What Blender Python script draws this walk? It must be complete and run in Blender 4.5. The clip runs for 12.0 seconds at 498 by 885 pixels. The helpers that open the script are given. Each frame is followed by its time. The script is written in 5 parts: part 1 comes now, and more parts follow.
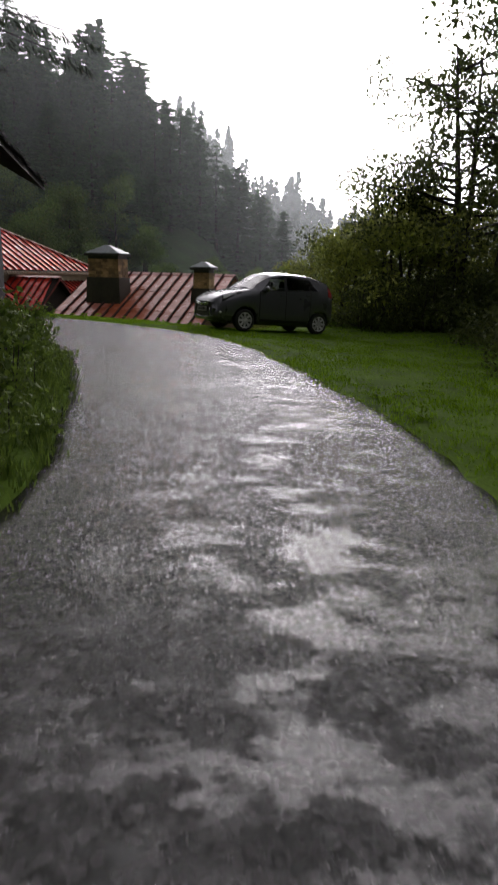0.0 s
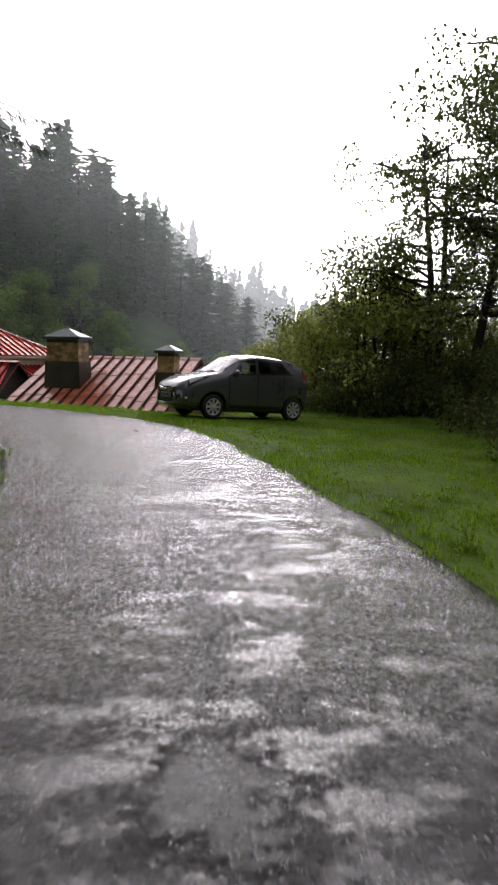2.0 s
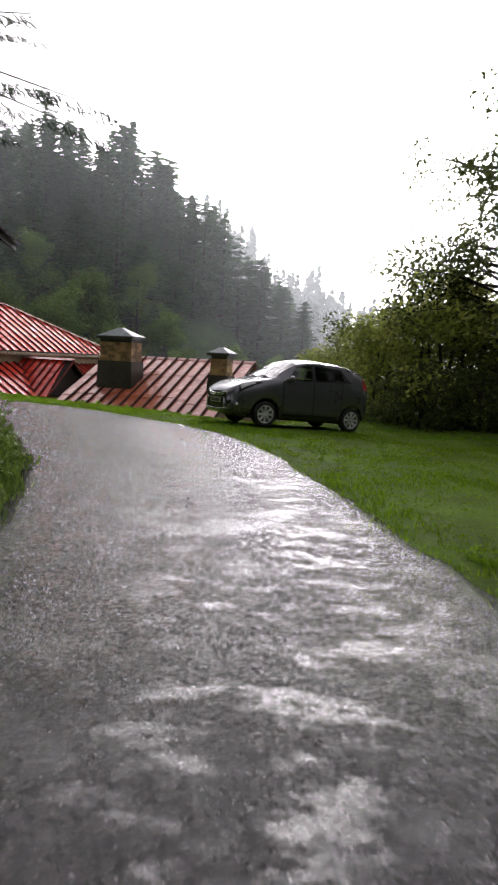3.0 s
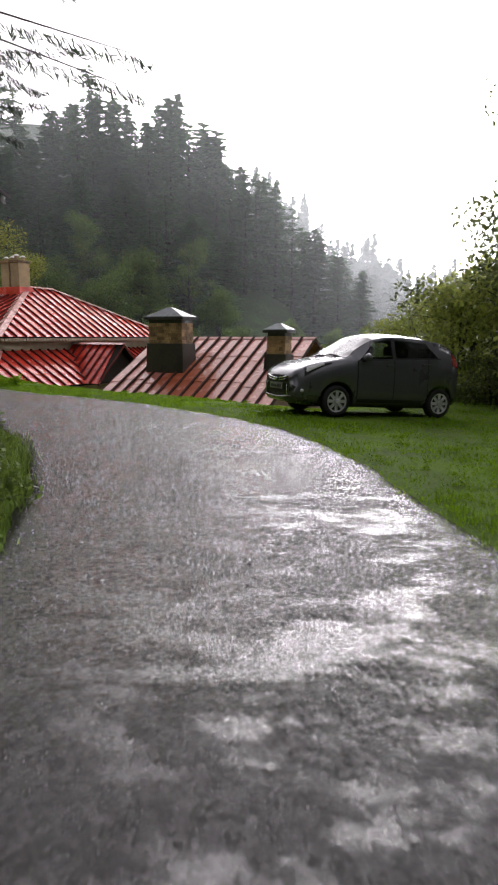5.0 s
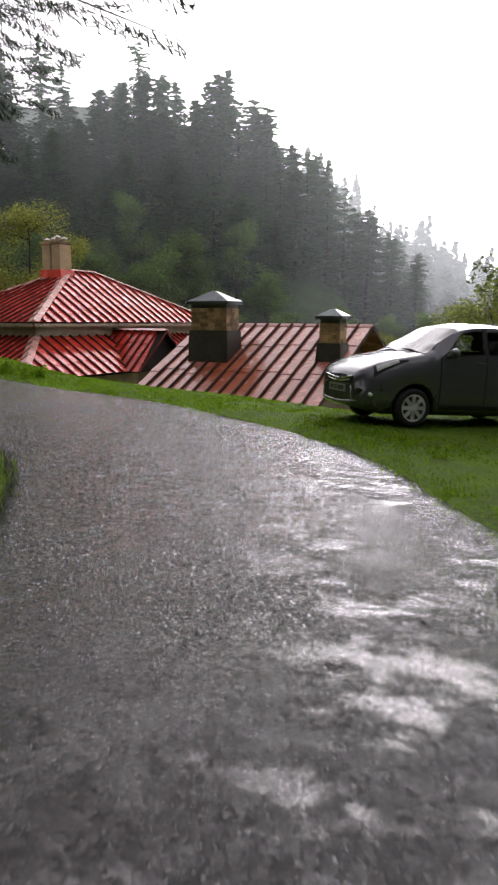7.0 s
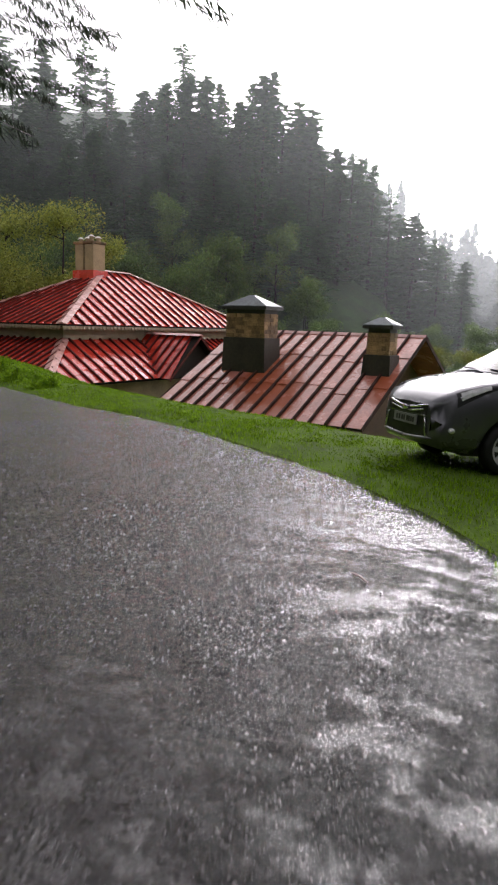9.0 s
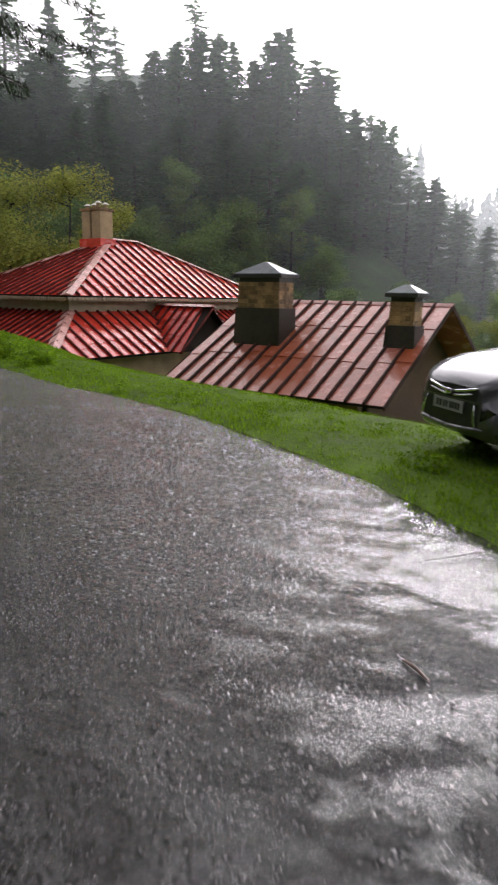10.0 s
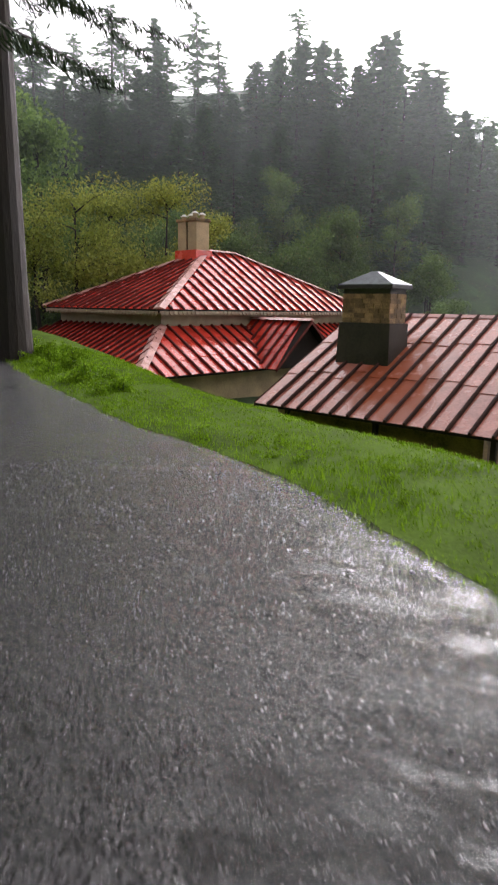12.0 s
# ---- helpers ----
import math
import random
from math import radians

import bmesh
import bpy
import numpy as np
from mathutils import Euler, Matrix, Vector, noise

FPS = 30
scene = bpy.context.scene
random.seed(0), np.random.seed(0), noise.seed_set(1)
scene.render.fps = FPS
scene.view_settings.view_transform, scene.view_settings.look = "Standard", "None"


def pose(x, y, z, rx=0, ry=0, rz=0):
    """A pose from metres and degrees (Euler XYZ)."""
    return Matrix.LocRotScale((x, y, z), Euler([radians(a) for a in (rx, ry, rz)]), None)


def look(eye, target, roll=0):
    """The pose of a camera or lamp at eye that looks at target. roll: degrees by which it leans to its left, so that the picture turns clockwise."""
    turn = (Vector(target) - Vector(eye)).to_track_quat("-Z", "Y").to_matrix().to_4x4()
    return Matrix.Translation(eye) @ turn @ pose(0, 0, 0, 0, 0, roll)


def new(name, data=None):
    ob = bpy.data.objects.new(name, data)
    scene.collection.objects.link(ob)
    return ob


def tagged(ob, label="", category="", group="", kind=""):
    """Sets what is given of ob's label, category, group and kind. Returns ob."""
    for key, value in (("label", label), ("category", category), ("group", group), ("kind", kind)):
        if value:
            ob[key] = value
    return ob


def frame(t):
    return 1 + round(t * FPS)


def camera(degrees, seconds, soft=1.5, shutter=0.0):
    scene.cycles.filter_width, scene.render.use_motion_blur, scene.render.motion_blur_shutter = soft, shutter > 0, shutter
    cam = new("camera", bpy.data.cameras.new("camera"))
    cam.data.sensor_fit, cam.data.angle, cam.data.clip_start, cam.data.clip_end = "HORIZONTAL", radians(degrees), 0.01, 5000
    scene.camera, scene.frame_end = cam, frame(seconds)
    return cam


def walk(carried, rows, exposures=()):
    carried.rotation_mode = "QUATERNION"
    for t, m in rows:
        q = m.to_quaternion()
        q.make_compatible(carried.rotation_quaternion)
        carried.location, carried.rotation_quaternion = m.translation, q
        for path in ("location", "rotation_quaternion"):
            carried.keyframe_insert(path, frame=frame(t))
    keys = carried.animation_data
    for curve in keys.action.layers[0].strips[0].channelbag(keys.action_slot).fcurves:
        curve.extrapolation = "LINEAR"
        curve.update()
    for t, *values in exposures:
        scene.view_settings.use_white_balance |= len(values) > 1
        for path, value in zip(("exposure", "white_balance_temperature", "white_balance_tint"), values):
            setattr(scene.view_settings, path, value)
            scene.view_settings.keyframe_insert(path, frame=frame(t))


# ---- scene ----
cam = camera(42.4, 12.0, soft=2.0, shutter=0.5)
PATH = [
    (0, (0.012, -0.006, 1.467), (0.03, 1.929, 0.961), 1.4),
    (0.5, (-0.049, 0.464, 1.478), (-0.033, 2.418, 1.053), 0.5),
    (1, (-0.084, 0.938, 1.466), (0.041, 2.894, 1.068), 0.0),
    (1.5, (-0.078, 1.45, 1.446), (-0.005, 3.42, 1.11), 0.3),
    (2, (-0.068, 1.924, 1.446), (0.051, 3.904, 1.188), 1.1),
    (2.5, (-0.058, 2.492, 1.434), (0.002, 4.478, 1.206), 2.2),
    (3, (-0.054, 2.987, 1.458), (-0.095, 4.971, 1.207), 2.8),
    (3.5, (-0.068, 3.509, 1.482), (-0.194, 5.488, 1.215), 2.0),
    (5.5, (-0.423, 6.004, 1.515), (-0.696, 7.957, 1.181), -0.7),
    (6, (-0.493, 6.572, 1.57), (-0.841, 8.517, 1.259), -1.0),
    (6.5, (-0.599, 7.146, 1.573), (-0.871, 9.105, 1.273), 0.3),
    (7, (-0.729, 7.751, 1.571), (-1.086, 9.683, 1.198), 0.4),
    (9, (-1.245, 10.027, 1.601), (-1.706, 11.94, 1.244), 1.7),
    (9.5, (-1.376, 10.735, 1.57), (-1.811, 12.645, 1.165), 2.5),
    (10, (-1.51, 11.385, 1.577), (-2.012, 13.268, 1.132), 1.2),
    (10.5, (-1.624, 11.978, 1.596), (-2.236, 13.827, 1.138), 0.2),
    (11, (-1.851, 12.577, 1.592), (-2.415, 14.446, 1.161), 0.8),
    (11.5, (-2.155, 13.216, 1.611), (-2.893, 15.014, 1.143), 1.8),
    (12, (-2.478, 13.735, 1.634), (-3.253, 15.531, 1.218), 0.9),
]

EXPOSURES = [(0.0, 0.3, 6500, 18), (1.2, 0.4, 6500, 18), (2.0, 1.0, 6500, 19), (5.5, 1.1, 6500, 19), (9.0, 1.1, 6500, 19), (12.0, 1.4, 6500, 18)]
walk(cam, [(t, look(e, g, r)) for t, e, g, r in PATH], EXPOSURES)

# ---- world and sun: bright overcast sky in rain ----
world = bpy.data.worlds.new("sky")
scene.world = world
world.use_nodes = True
wn = world.node_tree.nodes
wl = world.node_tree.links
sky = wn.new("ShaderNodeTexSky")
sky.sky_type = "NISHITA"
sky.sun_disc = False
sky.sun_elevation, sky.sun_rotation = radians(22), radians(8)
sky.dust_density = 2.5
hsv = wn.new("ShaderNodeHueSaturation")
hsv.inputs["Saturation"].default_value = 0.06
wl.new(sky.outputs[0], hsv.inputs["Color"])
wl.new(hsv.outputs[0], wn["Background"].inputs["Color"])
wn["Background"].inputs["Strength"].default_value = 0.15
sun_data = bpy.data.lights.new("sun", "SUN")
sun_data.energy, sun_data.angle, sun_data.color = 0.5, radians(100), (1.0, 0.98, 0.96)
sun = new("sun", sun_data)
sun.matrix_world = look((9, 62, 25.3), (0, 0, 0))


# ---- materials ----
def mat(name, color, rough=0.6, var=0.25, scale=4.0, fine=40.0, bump=0.15, bump_scale=60.0, metal=0.0, spec=0.5, dark=None,
        rough_var=0.1, coat=0.0, stretch=(1, 1, 1), random_tint=0.0):
    """A surface with variation at two scales, fine relief and varied gloss."""
    m = bpy.data.materials.new(name)
    m.use_nodes = True
    n, l = m.node_tree.nodes, m.node_tree.links
    b = n["Principled BSDF"]
    tc = n.new("ShaderNodeTexCoord")
    mp = n.new("ShaderNodeMapping")
    mp.inputs["Scale"].default_value = stretch
    geo = n.new("ShaderNodeNewGeometry")
    l.new(geo.outputs["Position"], mp.inputs["Vector"])
    big, small = n.new("ShaderNodeTexNoise"), n.new("ShaderNodeTexNoise")
    for t, sc in ((big, scale), (small, fine)):
        t.inputs["Scale"].default_value = sc
        t.inputs["Detail"].default_value = 5
        l.new(mp.outputs[0], t.inputs["Vector"])
    mix = n.new("ShaderNodeMath")
    mix.operation = "MULTIPLY_ADD"
    mix.inputs[1].default_value = 0.6
    l.new(big.outputs["Fac"], mix.inputs[0])
    half = n.new("ShaderNodeMath")
    half.operation = "MULTIPLY"
    half.inputs[1].default_value = 0.4
    l.new(small.outputs["Fac"], half.inputs[0])
    l.new(half.outputs[0], mix.inputs[2])
    ramp = n.new("ShaderNodeValToRGB")
    lo = dark or tuple(c * (1 - var) for c in color)
    hi = tuple(min(1, c * (1 + var)) for c in color)
    ramp.color_ramp.elements[0].position, ramp.color_ramp.elements[0].color = 0.36, (*lo, 1)
    ramp.color_ramp.elements[1].position, ramp.color_ramp.elements[1].color = 0.64, (*hi, 1)
    l.new(mix.outputs[0], ramp.inputs[0])
    out = ramp.outputs[0]
    if random_tint:
        info = n.new("ShaderNodeObjectInfo")
        h = n.new("ShaderNodeHueSaturation")
        rg = n.new("ShaderNodeMapRange")
        rg.inputs[3].default_value, rg.inputs[4].default_value = 1 - random_tint, 1 + random_tint
        l.new(info.outputs["Random"], rg.inputs[0])
        l.new(rg.outputs[0], h.inputs["Value"])
        l.new(out, h.inputs["Color"])
        out = h.outputs[0]
    l.new(out, b.inputs["Base Color"])
    rr = n.new("ShaderNodeMapRange")
    rr.inputs[1].default_value, rr.inputs[2].default_value = 0.35, 0.65
    rr.inputs[3].default_value, rr.inputs[4].default_value = max(0.02, rough - rough_var), min(1, rough + rough_var)
    l.new(big.outputs["Fac"], rr.inputs[0])
    l.new(rr.outputs[0], b.inputs["Roughness"])
    b.inputs["Metallic"].default_value = metal
    b.inputs["Specular IOR Level"].default_value = spec
    b.inputs["Coat Weight"].default_value = coat
    b.inputs["Coat Roughness"].default_value = 0.05
    if bump:
        bt = n.new("ShaderNodeTexNoise")
        bt.inputs["Scale"].default_value, bt.inputs["Detail"].default_value = bump_scale, 4
        l.new(mp.outputs[0], bt.inputs["Vector"])
        bp = n.new("ShaderNodeBump")
        bp.inputs["Strength"].default_value, bp.inputs["Distance"].default_value = bump, 0.02
        l.new(bt.outputs["Fac"], bp.inputs["Height"])
        l.new(bp.outputs[0], b.inputs["Normal"])
    return m


def leaf_mat(name, color, var=0.35, rough=0.55, tint=0.15, spec=0.22, through_light=0.42):
    """Leaves: each clump and each plant has its own tone, with some light coming through."""
    m = bpy.data.materials.new(name)
    m.use_nodes = True
    n, l = m.node_tree.nodes, m.node_tree.links
    b = n["Principled BSDF"]
    geo, info = n.new("ShaderNodeNewGeometry"), n.new("ShaderNodeObjectInfo")
    ramp = n.new("ShaderNodeValToRGB")
    ramp.color_ramp.elements[0].color = (*[c * (1 - var) for c in color], 1)
    ramp.color_ramp.elements[1].color = (color[0] * (1 + var * 1.4), color[1] * (1 + var), color[2] * (1 + var * 0.5), 1)
    l.new(geo.outputs["Random Per Island"], ramp.inputs[0])
    h, rg = n.new("ShaderNodeHueSaturation"), n.new("ShaderNodeMapRange")
    rg.inputs[3].default_value, rg.inputs[4].default_value = 1 - tint, 1 + tint
    l.new(info.outputs["Random"], rg.inputs[0])
    l.new(rg.outputs[0], h.inputs["Value"])
    l.new(ramp.outputs[0], h.inputs["Color"])
    l.new(h.outputs[0], b.inputs["Base Color"])
    b.inputs["Roughness"].default_value = rough
    b.inputs["Specular IOR Level"].default_value = spec
    tr = n.new("ShaderNodeBsdfTranslucent")
    l.new(h.outputs[0], tr.inputs["Color"])
    mx = n.new("ShaderNodeMixShader")
    mx.inputs[0].default_value = through_light
    l.new(b.outputs[0], mx.inputs[1])
    l.new(tr.outputs[0], mx.inputs[2])
    l.new(mx.outputs[0], n["Material Output"].inputs["Surface"])
    return m


def road_mat():
    """Old concrete and tar, soaked: worn aggregate, brushed ribs across it, and a water film that lies in the low places."""
    m = bpy.data.materials.new("wet_road")
    m.use_nodes = True
    n, l = m.node_tree.nodes, m.node_tree.links
    b = n["Principled BSDF"]
    geo = n.new("ShaderNodeNewGeometry")
    pos = geo.outputs["Position"]

    def noise_tex(scale, detail=4, stretch=None):
        t = n.new("ShaderNodeTexNoise")
        t.inputs["Scale"].default_value, t.inputs["Detail"].default_value = scale, detail
        t.inputs["Roughness"].default_value = 0.5 if detail < 6 else 0.68
        if stretch:
            mp = n.new("ShaderNodeMapping")
            mp.inputs["Scale"].default_value = stretch
            mp.inputs["Rotation"].default_value = (0, 0, radians(12))
            l.new(pos, mp.inputs["Vector"])
            l.new(mp.outputs[0], t.inputs["Vector"])
        else:
            l.new(pos, t.inputs["Vector"])
        return t.outputs["Fac"]

    def rng(x, a, c, lo, hi):
        r = n.new("ShaderNodeMapRange")
        r.interpolation_type = "SMOOTHSTEP"
        for k, val in zip((1, 2, 3, 4), (a, c, lo, hi)):
            r.inputs[k].default_value = val
        l.new(x, r.inputs[0])
        return r.outputs[0]

    def math_node(op, x, y):
        q = n.new("ShaderNodeMath")
        q.operation = op
        for k, val in ((0, x), (1, y)):
            if isinstance(val, (int, float)):
                q.inputs[k].default_value = val
            else:
                l.new(val, q.inputs[k])
        return q.outputs[0]

    place = n.new("ShaderNodeSeparateXYZ")
    l.new(pos, place.inputs[0])
    wear = noise_tex(0.9, 5)
    patches = noise_tex(3.2, 10, (0.75, 1.3, 1))
    broad = noise_tex(0.45, 3)
    # water film: smooth sheets with ragged edges; less of it on the open aggregate along the lane's inner side
    across = math_node("ADD", math_node("ADD", place.outputs["X"], 2.03), math_node("MULTIPLY", math_node("SUBTRACT", place.outputs["Y"], 12.5), 0.39))
    inner = math_node("MULTIPLY", rng(math_node("ADD", across, wear), 1.1, 0.3, 0.0, 1.0), rng(math_node("ADD", place.outputs["Y"], math_node("MULTIPLY", wear, 4.0)), 10.0, 14.0, 0.0, 1.0))
    wet = math_node("ADD", math_node("MULTIPLY", patches, 0.65), math_node("MULTIPLY", broad, 0.35))
    wet = math_node("SUBTRACT", wet, math_node("MULTIPLY", inner, 0.07))
    film = rng(wet, 0.37, 0.58, 0.0, 1.0)
    # one worn hollow in the middle of the lane
    hollow = n.new("ShaderNodeVectorMath")
    hollow.operation = "DISTANCE"
    l.new(pos, hollow.inputs[0])
    hollow.inputs[1].default_value = (-0.02, 3.82, 0.07)
    pit = rng(math_node("ADD", hollow.outputs["Value"], math_node("MULTIPLY", math_node("SUBTRACT", patches, 0.5), 1.2)), 0.12, 0.34, 1.0, 0.0)
    film = math_node("MULTIPLY", film, math_node("SUBTRACT", 1.0, pit))
    ribs = noise_tex(10.0, 4, (0.4, 1.5, 1))
    broom = noise_tex(1.0, 3, (5.0, 30.0, 1))
    lumps = noise_tex(26.0, 6)
    grit = noise_tex(70.0, 3)
    pebbles = n.new("ShaderNodeTexVoronoi")
    pebbles.inputs["Scale"].default_value = 38
    l.new(pos, pebbles.inputs["Vector"])
    stone = rng(pebbles.outputs["Distance"], 0.0, 0.6, 1.0, 0.0)
    speck = n.new("ShaderNodeSeparateColor")
    l.new(pebbles.outputs["Color"], speck.inputs[0])
    ramp = n.new("ShaderNodeValToRGB")
    ramp.color_ramp.elements[0].position, ramp.color_ramp.elements[0].color = 0.40, (0.004, 0.0037, 0.004, 1)
    ramp.color_ramp.elements[1].position, ramp.color_ramp.elements[1].color = 0.62, (0.044, 0.039, 0.041, 1)
    tone = math_node("ADD", math_node("MULTIPLY", patches, 0.4), math_node("MULTIPLY", lumps, 0.35))
    tone = math_node("ADD", tone, math_node("MULTIPLY", grit, 0.25))
    tone = math_node("ADD", tone, math_node("MULTIPLY", math_node("SUBTRACT", speck.outputs[0], 0.5), 0.34))
    tone = math_node("SUBTRACT", tone, math_node("MULTIPLY", pit, 0.08))
    l.new(tone, ramp.inputs[0])
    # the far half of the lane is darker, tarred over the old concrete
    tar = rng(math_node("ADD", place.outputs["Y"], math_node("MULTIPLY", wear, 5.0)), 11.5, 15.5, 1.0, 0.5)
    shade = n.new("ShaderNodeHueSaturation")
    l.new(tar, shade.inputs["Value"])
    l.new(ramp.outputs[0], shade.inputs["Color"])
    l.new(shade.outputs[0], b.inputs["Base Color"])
    l.new(math_node("ADD", rng(film, 0.0, 1.0, 0.22, 0.115), math_node("MULTIPLY", lumps, 0.06)), b.inputs["Roughness"])
    b.inputs["Specular IOR Level"].default_value = 0.72
    # relief in metres, drowned where the film lies
    dry = rng(film, 0.0, 1.0, 0.95, 0.42)
    height = math_node("ADD", math_node("MULTIPLY", ribs, 0.012), math_node("MULTIPLY", broom, 0.009))
    height = math_node("ADD", height, math_node("MULTIPLY", lumps, 0.014))
    height = math_node("ADD", height, math_node("MULTIPLY", grit, 0.0032))
    height = math_node("ADD", height, math_node("MULTIPLY", stone, math_node("MULTIPLY", math_node("ADD", inner, 0.35), 0.006)))
    height = math_node("MULTIPLY", height, dry)
    height = math_node("ADD", height, math_node("MULTIPLY", film, 0.0015))
    height = math_node("ADD", height, math_node("MULTIPLY", noise_tex(9.0, 5, (0.6, 1.4, 1)), 0.005))
    bp = n.new("ShaderNodeBump")
    bp.inputs["Strength"].default_value, bp.inputs["Distance"].default_value = 1.0, 1.0
    l.new(height, bp.inputs["Height"])
    l.new(bp.outputs[0], b.inputs["Normal"])
    return m


def roof_mat(name, color, rust, spots, rough=0.22):
    """Painted sheet metal, rain-wet; rust in streaks below the chimneys. spots: (x, y, radius)."""
    m = mat(name, color, rough=rough, var=0.22, scale=1.6, fine=14, bump=0.06, bump_scale=9, rough_var=0.1, spec=0.6, random_tint=0.12, coat=0.3)
    n, l = m.node_tree.nodes, m.node_tree.links
    b = n["Principled BSDF"]
    src = b.inputs["Base Color"].links[0].from_socket
    geo = n.new("ShaderNodeNewGeometry")
    total = None
    ns = n.new("ShaderNodeTexNoise")
    ns.inputs["Scale"].default_value, ns.inputs["Detail"].default_value = 2.4, 6
    l.new(geo.outputs["Position"], ns.inputs["Vector"])
    for x, y, rad in spots:
        d = n.new("ShaderNodeVectorMath")
        d.operation = "DISTANCE"
        flat = n.new("ShaderNodeVectorMath")
        flat.operation = "MULTIPLY"
        flat.inputs[1].default_value = (1, 1, 0)
        l.new(geo.outputs["Position"], flat.inputs[0])
        l.new(flat.outputs[0], d.inputs[0])
        d.inputs[1].default_value = (x, y, 0)
        r = n.new("ShaderNodeMapRange")
        r.inputs[1].default_value, r.inputs[2].default_value = rad * 0.95, rad * 1.4
        r.inputs[3].default_value, r.inputs[4].default_value = 1, 0
        l.new(d.outputs["Value"], r.inputs[0])
        if total is None:
            total = r.outputs[0]
        else:
            mx = n.new("ShaderNodeMath")
            mx.operation = "MAXIMUM"
            l.new(total, mx.inputs[0])
            l.new(r.outputs[0], mx.inputs[1])
            total = mx.outputs[0]
    wob = n.new("ShaderNodeMapRange")
    wob.inputs[1].default_value, wob.inputs[2].default_value = 0.30, 0.44
    l.new(ns.outputs["Fac"], wob.inputs[0])
    if total is not None:
        k = n.new("ShaderNodeMath")
        k.operation = "MULTIPLY"
        l.new(total, k.inputs[0])
        l.new(wob.outputs[0], k.inputs[1])
        cm = n.new("ShaderNodeMixRGB")
        cm.inputs[2].default_value = (*rust, 1)
        l.new(k.outputs[0], cm.inputs[0])
        l.new(src, cm.inputs[1])
        l.new(cm.outputs[0], b.inputs["Base Color"])
        rough_src = b.inputs["Roughness"].links[0].from_socket
        ra = n.new("ShaderNodeMath")
        ra.operation = "MULTIPLY_ADD"
        ra.inputs[1].default_value = 0.35
        l.new(k.outputs[0], ra.inputs[0])
        l.new(rough_src, ra.inputs[2])
        l.new(ra.outputs[0], b.inputs["Roughness"])
    return m


M_ROAD = road_mat()
M_GROUND = mat("turf", (0.075, 0.125, 0.018), rough=0.85, var=0.4, scale=0.9, fine=25, bump=0.5, bump_scale=30, spec=0.02)
M_FOREST_FLOOR = mat("undergrowth", (0.03, 0.05, 0.02), rough=0.9, var=0.5, scale=0.25, fine=2, bump=0.4, bump_scale=3, spec=0.15)
M_GRASS = leaf_mat("grass_blade", (0.14, 0.27, 0.012), var=0.4, rough=0.7, spec=0.06)
M_WEED = leaf_mat("weed_leaf", (0.10, 0.165, 0.03), var=0.4)
M_CONIFER = leaf_mat("conifer_needles", (0.062, 0.14, 0.055), var=0.35, rough=0.6, tint=0.25)
# near deodars: the backlit look against the sky is put into this dark colour
M_NEEDLE_BACKLIT = leaf_mat("backlit_needles", (0.030, 0.052, 0.028), var=0.4, rough=0.6, tint=0.2, through_light=0.15)
M_FAR = leaf_mat("far_needles", (0.045, 0.07, 0.05), var=0.3, rough=0.7, tint=0.1)
M_BROAD = leaf_mat("broad_leaf", (0.11, 0.19, 0.05), var=0.35, tint=0.25)
M_YELLOW = leaf_mat("yellowing_leaf", (0.22, 0.27, 0.06), var=0.35, tint=0.15)
M_SHRUB = leaf_mat("shrub_leaf", (0.24, 0.30, 0.07), var=0.45, tint=0.2)
M_DARKLEAF = leaf_mat("dark_leaf", (0.075, 0.105, 0.03), var=0.4, tint=0.15)
M_BARK = mat("wet_bark", (0.024, 0.017, 0.013), rough=0.7, var=0.4, scale=2, fine=20, bump=0.9, bump_scale=14, stretch=(1, 1, 0.25))
M_SHED_ROOF = roof_mat("faded_red_sheet", (0.50, 0.18, 0.13), (0.34, 0.062, 0.008), [(-5.9, 35.3, 0.6), (-6.3, 34.3, 0.95), (-5.9, 33.4, 0.95), (-6.6, 32.8, 0.65), (-5.7, 32.2, 0.7), (-7.4, 33.8, 0.5), (-1.75, 32.6, 0.6), (-2.0, 32.0, 0.45)])
M_RIB = mat("rusty_batten", (0.06, 0.032, 0.026), spec=0.12, rough=0.8, var=0.4, scale=3, fine=30, bump=0.2, random_tint=0.2)
M_HOUSE_ROOF = roof_mat("red_sheet", (0.60, 0.05, 0.03), (0.3, 0.08, 0.03), [], rough=0.20)
M_HOUSE_RIB = mat("red_batten", (0.10, 0.016, 0.012), spec=0.15, rough=0.7, var=0.3, scale=3, fine=30, random_tint=0.15)
M_FLASH_PINK = mat("pink_flashing", (0.55, 0.28, 0.24), rough=0.25, var=0.2, scale=2, fine=20)
M_STONE = mat("soot_stained_stone", (0.25, 0.155, 0.07), rough=0.75, var=0.6, scale=2.2, fine=18, bump=0.6, bump_scale=25, random_tint=0.4)
M_SOOT = mat("sooty_metal", (0.035, 0.032, 0.028), rough=0.5, var=0.4, scale=3, fine=20)
M_GREEN_SHEET = mat("mossy_flashing", (0.028, 0.023, 0.015), rough=0.5, var=0.5, scale=1.5, fine=12, bump=0.2)
M_CAP = mat("zinc_cap", (0.13, 0.15, 0.155), rough=0.38, var=0.45, scale=3, fine=25, metal=0.25, bump=0.1)
M_PLASTER = mat("stained_plaster", (0.36, 0.27, 0.15), rough=0.8, var=0.3, scale=1.2, fine=15, bump=0.25)
# the overhang's shade on the shed gables is put into this dark brown
M_SHADED_GABLE = mat("shaded_brown_plaster", (0.11, 0.066, 0.04), rough=0.85, var=0.4, scale=1.0, fine=14, bump=0.25)
